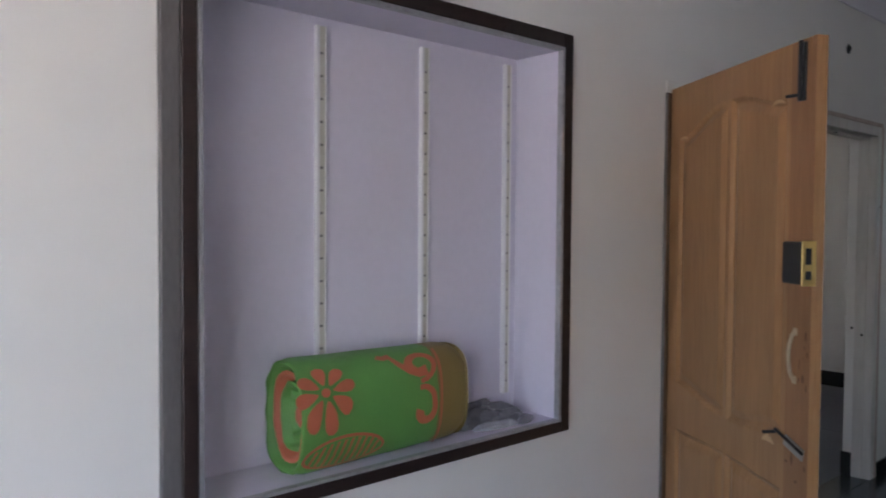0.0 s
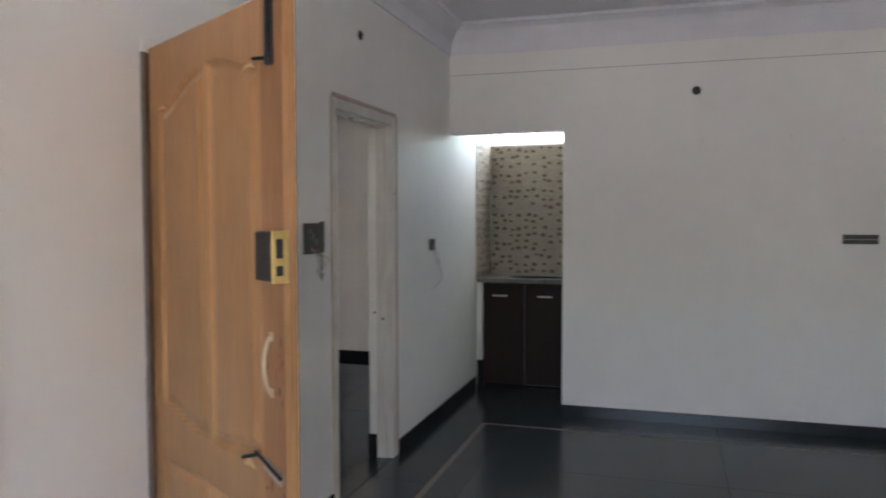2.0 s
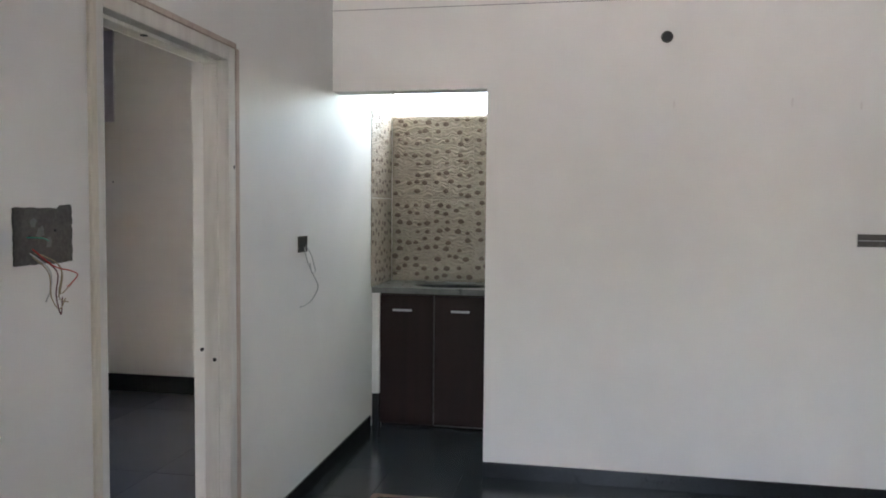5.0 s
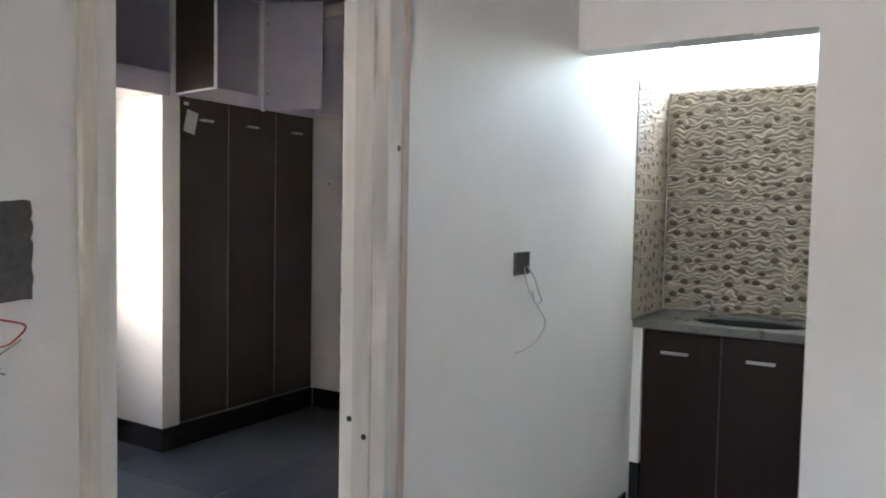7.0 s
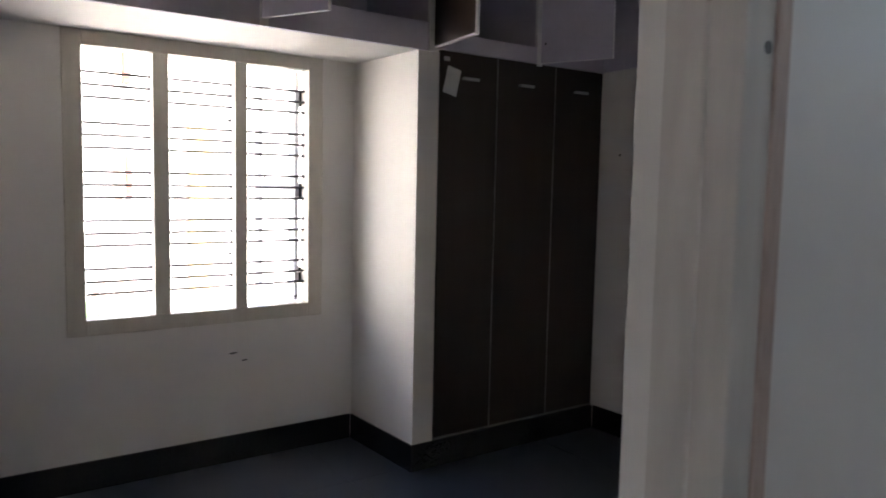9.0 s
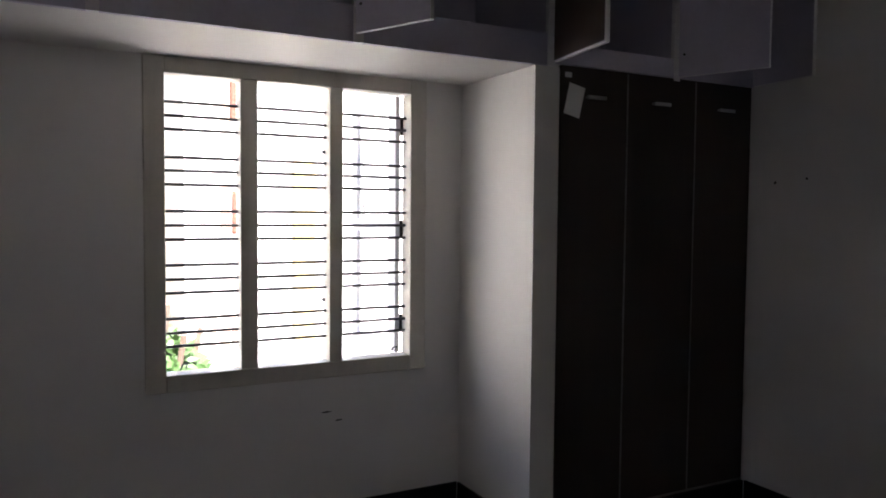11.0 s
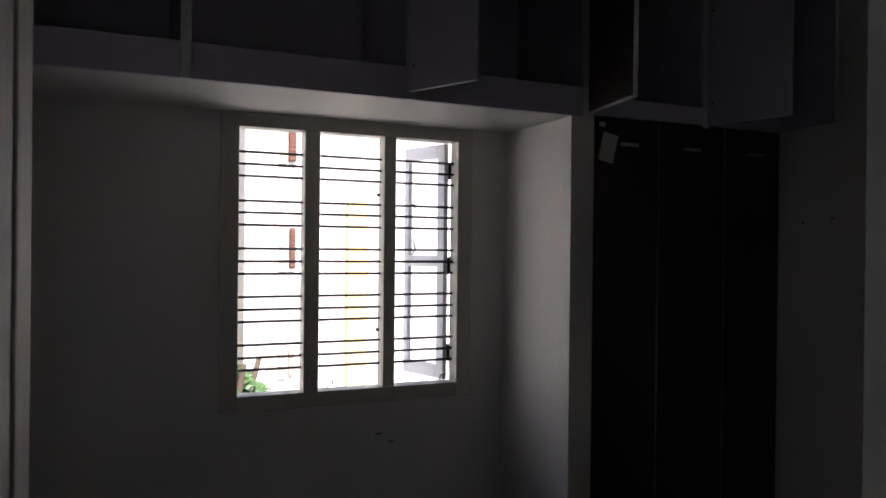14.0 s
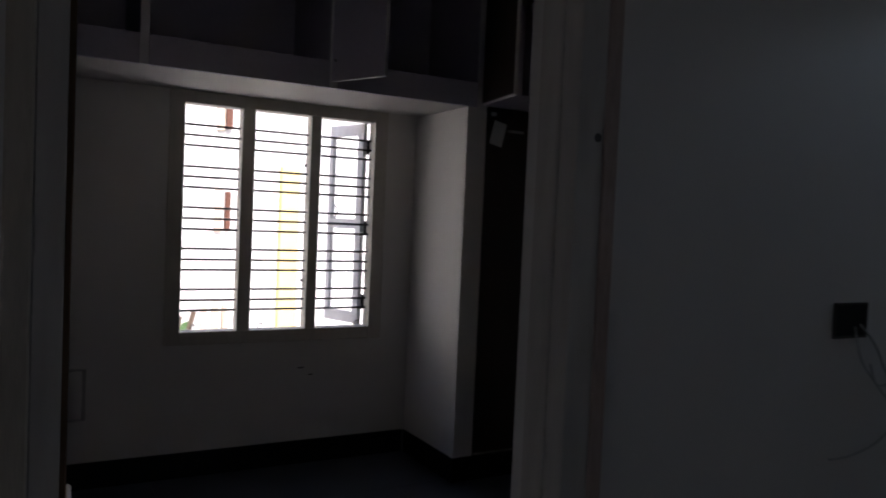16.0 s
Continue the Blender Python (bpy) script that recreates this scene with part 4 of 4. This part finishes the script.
sb = thing("switch_box", 4.915, YN, 1.32, "empty grey cement switch box recess with loose wires", "switch box")
rnd = random.Random(11)
bm = bmesh.new()
ring = []
for k in range(60):
    u = k / 60 * 4
    side, f = int(u), u - int(u)
    px, pz = ((4.806 + 0.216 * f, 1.319), (5.022, 1.319 + 0.145 * f), (5.022 - 0.216 * f, 1.464), (4.806, 1.464 - 0.145 * f))[side]
    if side == 2 and f < 0.22:
        pz += 0.009
    ring.append((px + rnd.uniform(-0.0022, 0.0022), pz + rnd.uniform(-0.0022, 0.0022)))
low = [bm.verts.new((x, YN - 0.001, z)) for x, z in ring]
top = [bm.verts.new((x, YN - 0.004, z)) for x, z in ring]
bm.faces.new(top)
for k in range(60):
    bm.faces.new((low[k], low[(k + 1) % 60], top[(k + 1) % 60], top[k]))
put("recess", bm, M_CEMENT, sb)
for hx, hz in ((4.86, 1.39), (4.955, 1.405)):
    put("knockout", disc((hx, YN - 0.004, hz), (0, -1, 0), 0.004, 0.0015, 10), M_BLACK, sb)
for cx, cz, r in ((4.90, 1.40, 0.022), (4.93, 1.375, 0.016), (4.875, 1.425, 0.014)):
    bm = bmesh.new()
    bm.faces.new([bm.verts.new((cx + r * rnd.uniform(0.5, 1.2) * math.cos(k * math.tau / 11), YN - 0.0046, cz + r * rnd.uniform(0.4, 1.1) * math.sin(k * math.tau / 11))) for k in range(11)])
    put("plaster_smear", bm, M_GRANITE, sb, "paler cement smear")
w0 = YN - 0.012
wires("wire", [
    ([(4.86, w0, 1.36), (4.90, w0 - 0.03, 1.315), (4.95, w0 - 0.04, 1.30), (4.99, w0 - 0.03, 1.285), (4.975, w0 - 0.02, 1.262), (4.955, w0 - 0.025, 1.258)], M_WIRE_R, "red wire"),
    ([(4.89, w0, 1.345), (4.925, w0 - 0.03, 1.31), (4.93, w0 - 0.02, 1.25), (4.945, w0 - 0.01, 1.225), (4.965, w0 - 0.02, 1.215)], M_WIRE_Y, "yellow wire"),
    ([(4.87, w0, 1.35), (4.905, w0 - 0.03, 1.325), (4.93, w0 - 0.03, 1.29), (4.935, w0 - 0.02, 1.24), (4.995, w0 - 0.01, 1.262)], M_WIRE_Y, "yellow wire"),
    ([(4.88, w0, 1.34), (4.91, w0 - 0.03, 1.30), (4.905, w0 - 0.03, 1.24), (4.935, w0 - 0.02, 1.185), (4.955, w0 - 0.01, 1.23)], M_WIRE_D, "dark red wire"),
    ([(4.85, w0, 1.35), (4.88, w0 - 0.03, 1.31), (4.90, w0 - 0.02, 1.26), (4.88, w0 - 0.02, 1.225)], M_WIRE_G, "white wire"),
    ([(4.84, w0, 1.39), (4.87, w0 - 0.02, 1.388), (4.905, w0 - 0.012, 1.38)], M_WIRE_T, "green wire"),
    ([(4.86, w0, 1.34), (4.885, w0 - 0.025, 1.30), (4.90, w0 - 0.02, 1.235), (4.93, w0 - 0.02, 1.20), (4.96, w0 - 0.015, 1.225)], M_WIRE_Y, "yellow wire")], 0.0016, sb)

s2 = thing("socket_box", 6.745, YN, 1.30, "small dark empty socket box with hanging wires", "socket box")
put("recess", boxes([(6.700, YN - 0.004, 1.254, 6.808, YN - 0.001, 1.324)]), M_BLACK, s2)
put("rim", boxes([(6.695, YN - 0.007, 1.249, 6.6995, YN - 0.001, 1.329), (6.8085, YN - 0.007, 1.249, 6.813, YN - 0.001, 1.329), (6.700, YN - 0.007, 1.3245, 6.808, YN - 0.001, 1.329),
                  (6.700, YN - 0.007, 1.249, 6.808, YN - 0.001, 1.2535)]), M_CEMENT, s2)
wires("wire", [
    ([(6.76, w0, 1.275), (6.775, w0 - 0.01, 1.20), (6.85, w0 - 0.012, 1.13), (6.93, w0 - 0.01, 1.06), (6.86, w0 - 0.008, 1.005), (6.76, w0 - 0.006, 0.983), (6.69, w0 - 0.004, 0.982)], M_WIRE_G, "grey wire"),
    ([(6.78, w0, 1.28), (6.82, w0 - 0.012, 1.235), (6.86, w0 - 0.012, 1.18), (6.89, w0 - 0.01, 1.145), (6.84, w0 - 0.01, 1.14), (6.81, w0 - 0.01, 1.19)], M_WIRE_G, "grey wire")], 0.0028, s2)

pl = thing("switch_plate", XK, -0.91, 1.33, "narrow grey cement switch plate recess on the wall", "switch box")
put("recess", boxes([(XK - 0.005, -1.02, 1.302, XK - 0.001, -0.805, 1.365)], 0.001), M_CEMENT, pl)
put("divider", boxes([(XK - 0.007, -1.02, 1.331, XK - 0.0052, -0.805, 1.335)]), M_EDGEGREY, pl)
ch = thing("conduit_hole", XK, 0.132, 2.363, "dark round lamp conduit hole in the wall", "conduit")
put("hole", disc((XK - 0.001, 0.132, 2.363), (-1, 0, 0), 0.025, 0.004), M_BLACK, ch)
put("rim", tube([(XK - 0.002, 0.132 + 0.027 * math.cos(k * math.tau / 20), 2.363 + 0.027 * math.sin(k * math.tau / 20)) for k in range(21)], 0.004, 6), M_CEMENT, ch)
ch = thing("conduit_hole", 5.49, YN, 2.48, "dark round lamp conduit hole above the door", "conduit")
put("hole", disc((5.49, YN - 0.001, 2.48), (0, -1, 0), 0.026, 0.004), M_BLACK, ch)
put("stub", tube([(5.49, YN - 0.005, 2.48), (5.491, YN - 0.014, 2.478)], 0.012), M_BLACK, ch)

def blot(cx, cy, cz, axis, w, h, seed, material, label, category="wall mark"):
    """A thin uneven smudge on a wall; axis is the wall's normal."""
    rnd = random.Random(seed)
    bm = bmesh.new()
    vs = []
    for k in range(14):
        a = k * math.tau / 14
        u, v = w * rnd.uniform(0.5, 1.0) * math.cos(a), h * rnd.uniform(0.5, 1.0) * math.sin(a)
        vs.append(bm.verts.new((cx + u, cy, cz + v) if axis == "y" else (cx, cy + u, cz + v)))
    bm.faces.new(vs)
    o = finish("wall_mark", bm, material)
    return tagged(o, label, category)


for k, (x, z, w, h) in enumerate(((6.545, 0.57, 0.03, 0.006), (6.607, 0.527, 0.022, 0.006))):
    blot(x, YW - 0.0015, z, "y", w, h, 20 + k, M_GRANITE, "faint grey scuff below the bedroom window")
blot(XE - 0.0015, 4.351, 1.646, "x", 0.012, 0.010, 31, M_CEMENT, "small drill hole in the bedroom wall")
blot(XE - 0.0015, 4.18, 1.66, "x", 0.010, 0.008, 32, M_CEMENT, "small drill hole in the bedroom wall")
for k, (y, z) in enumerate(((0.09, 2.02), (-0.48, 2.02), (-0.80, 2.0))):
    blot(XK - 0.0015, y, z, "x", 0.008, 0.03, 40 + k, M_PATCH, "faint filled patch in the hall wall")
bump = thing("plaster_lump", XK + 0.01, 1.4, 2.117, "rough plaster lumps under the kitchen beam", "plaster lump")
for y, r in ((1.54, 0.012), (1.245, 0.011), (1.40, 0.006)):
    bm = bmesh.new()
    bmesh.ops.create_icosphere(bm, subdivisions=2, radius=1.0, matrix=Matrix.Translation((XK + 0.012, y, 2.117)) @ Matrix.Diagonal((0.014, r * 2.2, r, 1)))
    put("lump", bm, M_WALL, bump, smooth=True)

# ---- outdoors ----
structure("ground", boxes([(-400, -400, -4.4, 400, 400, -4.2)]), M_GROUND, "dusty street ground", "ground")


def building(x0, y0, x1, y1, z0, z1, material, label, cols, storeys, first):
    b = thing("apartment_building", (x0 + x1) / 2, (y0 + y1) / 2, z0, label, "building")
    put("wall", boxes([(x0, y0, z0, x1, y1, z1)]), material, b)
    put("roof", boxes([(x0 - 0.2, y0 - 0.2, z1, x1 + 0.2, y1 + 0.2, z1 + 0.25)], 0.02), M_FAC_W, b)
    for s in range(storeys):
        z = first + s * 3.0
        put("ledge", boxes([(x0, y0 - 0.25, z + 1.75, x1, y0 - 0.001, z + 1.85)]), M_FAC_W, b)
        for cx in cols:
            w = put("window", boxes([(cx - 0.55, y0 - 0.06, z, cx + 0.55, y0 - 0.001, z + 1.3)], 0.01), M_FAC_O, b, "orange-brown window frame")
            put("pane", boxes([(cx - 0.45, y0 - 0.065, z + 0.1, cx - 0.04, y0 - 0.061, z + 1.2)]), M_FAC_D, w)
            put("pane", boxes([(cx + 0.04, y0 - 0.065, z + 0.1, cx + 0.45, y0 - 0.061, z + 1.2)]), M_FAC_D, w)
    return b


near = building(6.7, 10.1, 12.5, 16, -4.2, 3.3, M_FAC_W, "cream apartment building with narrow orange-brown shutters", (), 0, 0)
for z0, z1, xs, mt, lab in ((2.45, 2.96, 7.175, M_FAC_O, "orange-brown louvred shutter"), (1.24, 1.70, 7.19, M_FAC_O, "orange-brown louvred shutter"), (0.02, 0.34, 7.19, M_FAC_S, "sand coloured louvred shutter")):
    w = put("shutter", boxes([(xs, 10.03, z0, 7.255, 10.099, z1)], 0.008), mt, near, lab)
    for k in range(int((z1 - z0) / 0.05)):
        put("louvre", boxes([(xs + 0.01, 10.022, z0 + 0.015 + 0.05 * k, 7.245, 10.0295, z0 + 0.045 + 0.05 * k)], 0.002), mt, w)
    put("surround", boxes([(7.075, 10.06, z0 - 0.03, 7.165, 10.099, z1 + 0.04)], 0.006), M_FAC_S, near, "sand coloured window surround")
put("pilaster", boxes([(7.86, 10.0, -1.5, 8.10, 10.099, 2.05)], 0.01), M_FAC_Y, near, "yellow painted pilaster")
put("pilaster", boxes([(6.95, 10.06, -0.1, 7.02, 10.099, 0.35)], 0.006), M_FAC_S, near)
building(5.0, 14.2, 7.6, 21, -4.2, 3.7, M_FAC_Y, "yellow apartment building beside a cream one", (5.6, 6.9), 2, -1.6)
# never in view: added as a sunlit reflector for the pier by the wardrobe
building(-6.0, 8.3, 5.3, 15, -4.2, 3.9, M_FAC_P, "unseen pale yellow building added to bounce sun onto the bedroom pier", (-3.6, -0.6, 2.4), 2, -1.6)
building(14.0, 15.0, 19.0, 21, -4.2, 4.4, M_FAC_W, "cream apartment building further down the street", (15.5, 17.4), 2, -1.4)


def tree(x, y, z, hgt, r, seed):
    rnd = random.Random(seed)
    t = thing("tree", x, y, z, "leafy green street tree", "tree")
    put("trunk", tube([(x, y, z), (x + 0.1, y, z + hgt * 0.4), (x, y + 0.1, z + hgt * 0.7), (x + 0.05, y, z + hgt * 0.95)], 0.11, 8), M_BARK, t)
    for k in range(6):
        a = k * 1.05
        put("limb", tube([(x, y, z + hgt * 0.5), (x + 0.5 * r * math.cos(a), y + 0.5 * r * math.sin(a), z + hgt * 0.75), (x + 0.85 * r * math.cos(a), y + 0.85 * r * math.sin(a), z + hgt * 0.9)], 0.03, 6), M_BARK, t)
    bm = bmesh.new()
    for i in range(3200):
        d = Vector((rnd.gauss(0, 1), rnd.gauss(0, 1), rnd.gauss(0, 0.8)))
        d = d.normalized() * r * rnd.uniform(0.35, 1.0) ** 0.6
        if noise.noise(d * 1.7 + Vector((seed, 0, 0))) < -0.12:
            continue
        c = Vector((x, y, z + hgt * 0.8)) + d
        u = Vector((rnd.gauss(0, 1), rnd.gauss(0, 1), rnd.gauss(0, 1))).normalized() * 0.07
        v = u.cross(Vector((rnd.gauss(0, 1), rnd.gauss(0, 1), rnd.gauss(0, 1)))).normalized() * 0.035
        bm.faces.new([bm.verts.new(c + q) for q in (-u, v, u, -v)])
    put("crown", bm, M_LEAF, t)


tree(6.30, 9.4, -4.2, 5.05, 0.52, 3)


# ---- floor slabs ----
def slabs(x0, y0, x1, y1, sx, sy, ox, oy, stone):
    cache = {}
    xs = [x0] + [v for v in (ox + sx * k for k in range(-30, 40)) if x0 + 0.02 < v < x1 - 0.02] + [x1]
    ys = [y0] + [v for v in (oy + sy * k for k in range(-30, 40)) if y0 + 0.02 < v < y1 - 0.02] + [y1]
    for a, b in zip(xs, xs[1:]):
        for c, d in zip(ys, ys[1:]):
            w, h = round(b - a - 0.004, 4), round(d - c - 0.004, 4)
            if (w, h) not in cache:
                me = bpy.data.meshes.new("slab")
                bm = bmesh.new()
                bx(bm, 0, 0, -0.004, w, h, 0.0)
                bm.to_mesh(me)
                bm.free()
                me.materials.append(stone)
                cache[w, h] = me
            s = new("slab", cache[w, h])
            s.location = (a + 0.002, c + 0.002, 0)
            s.parent = floor


# field of the hall inside a red oxide line, border slabs round it
IX0, IX1, IY0, IY1, IH = 0.06, 6.86, -1.32, 1.563, 0.018
for a, b, c, d in ((IX0 - IH, IY0 - IH, IX1 + IH, IY0 + IH), (IX0 - IH, IY1 - IH, IX1 + IH, IY1 + IH),
                   (IX0 - IH, IY0 + IH, IX0 + IH, IY1 - IH), (IX1 - IH, IY0 + IH, IX1 + IH, IY1 - IH)):
    put("inlay_strip", boxes([(a, b, -0.004, c, d, -0.0006)]), M_JOINT, floor, "worn red oxide line in the floor")
slabs(IX0 + IH, IY0 + IH, IX1 - IH, IY1 - IH, 1.72, 1.4, 6.0, -0.03, M_FLOOR)
slabs(XW, YS, XK, IY0 - IH, 1.2, 9, 6.0, 30, M_FLOOR)
slabs(XW, IY1 + IH, XK, YN, 1.2, 9, 5.6, 30, M_FLOOR)
slabs(XW, IY0 - IH, IX0 - IH, IY1 + IH, 9, 1.2, 30, -0.03, M_FLOOR)
slabs(IX1 + IH, IY0 - IH, XK, IY1 + IH, 9, 1.2, 30, -0.03, M_FLOOR)
slabs(XK, YS, XE, YN, 1.2, 0.95, 9, 1.05, M_FLOOR)
slabs(XB, YB, XE, YW, 1.2, 0.85, 6.92, 3.70, M_FLOORB)
slabs(XW, YB, XB - 0.13, YW, 1.2, 0.95, 6.92, 3.78, M_FLOORB)
slabs(3.755, YN, 4.655, YB, 1.2, 0.95, 9.0, 9.0, M_FLOOR)
slabs(5.165, YN, 5.955, YB, 1.2, 0.95, 9.0, 9.0, M_FLOOR)
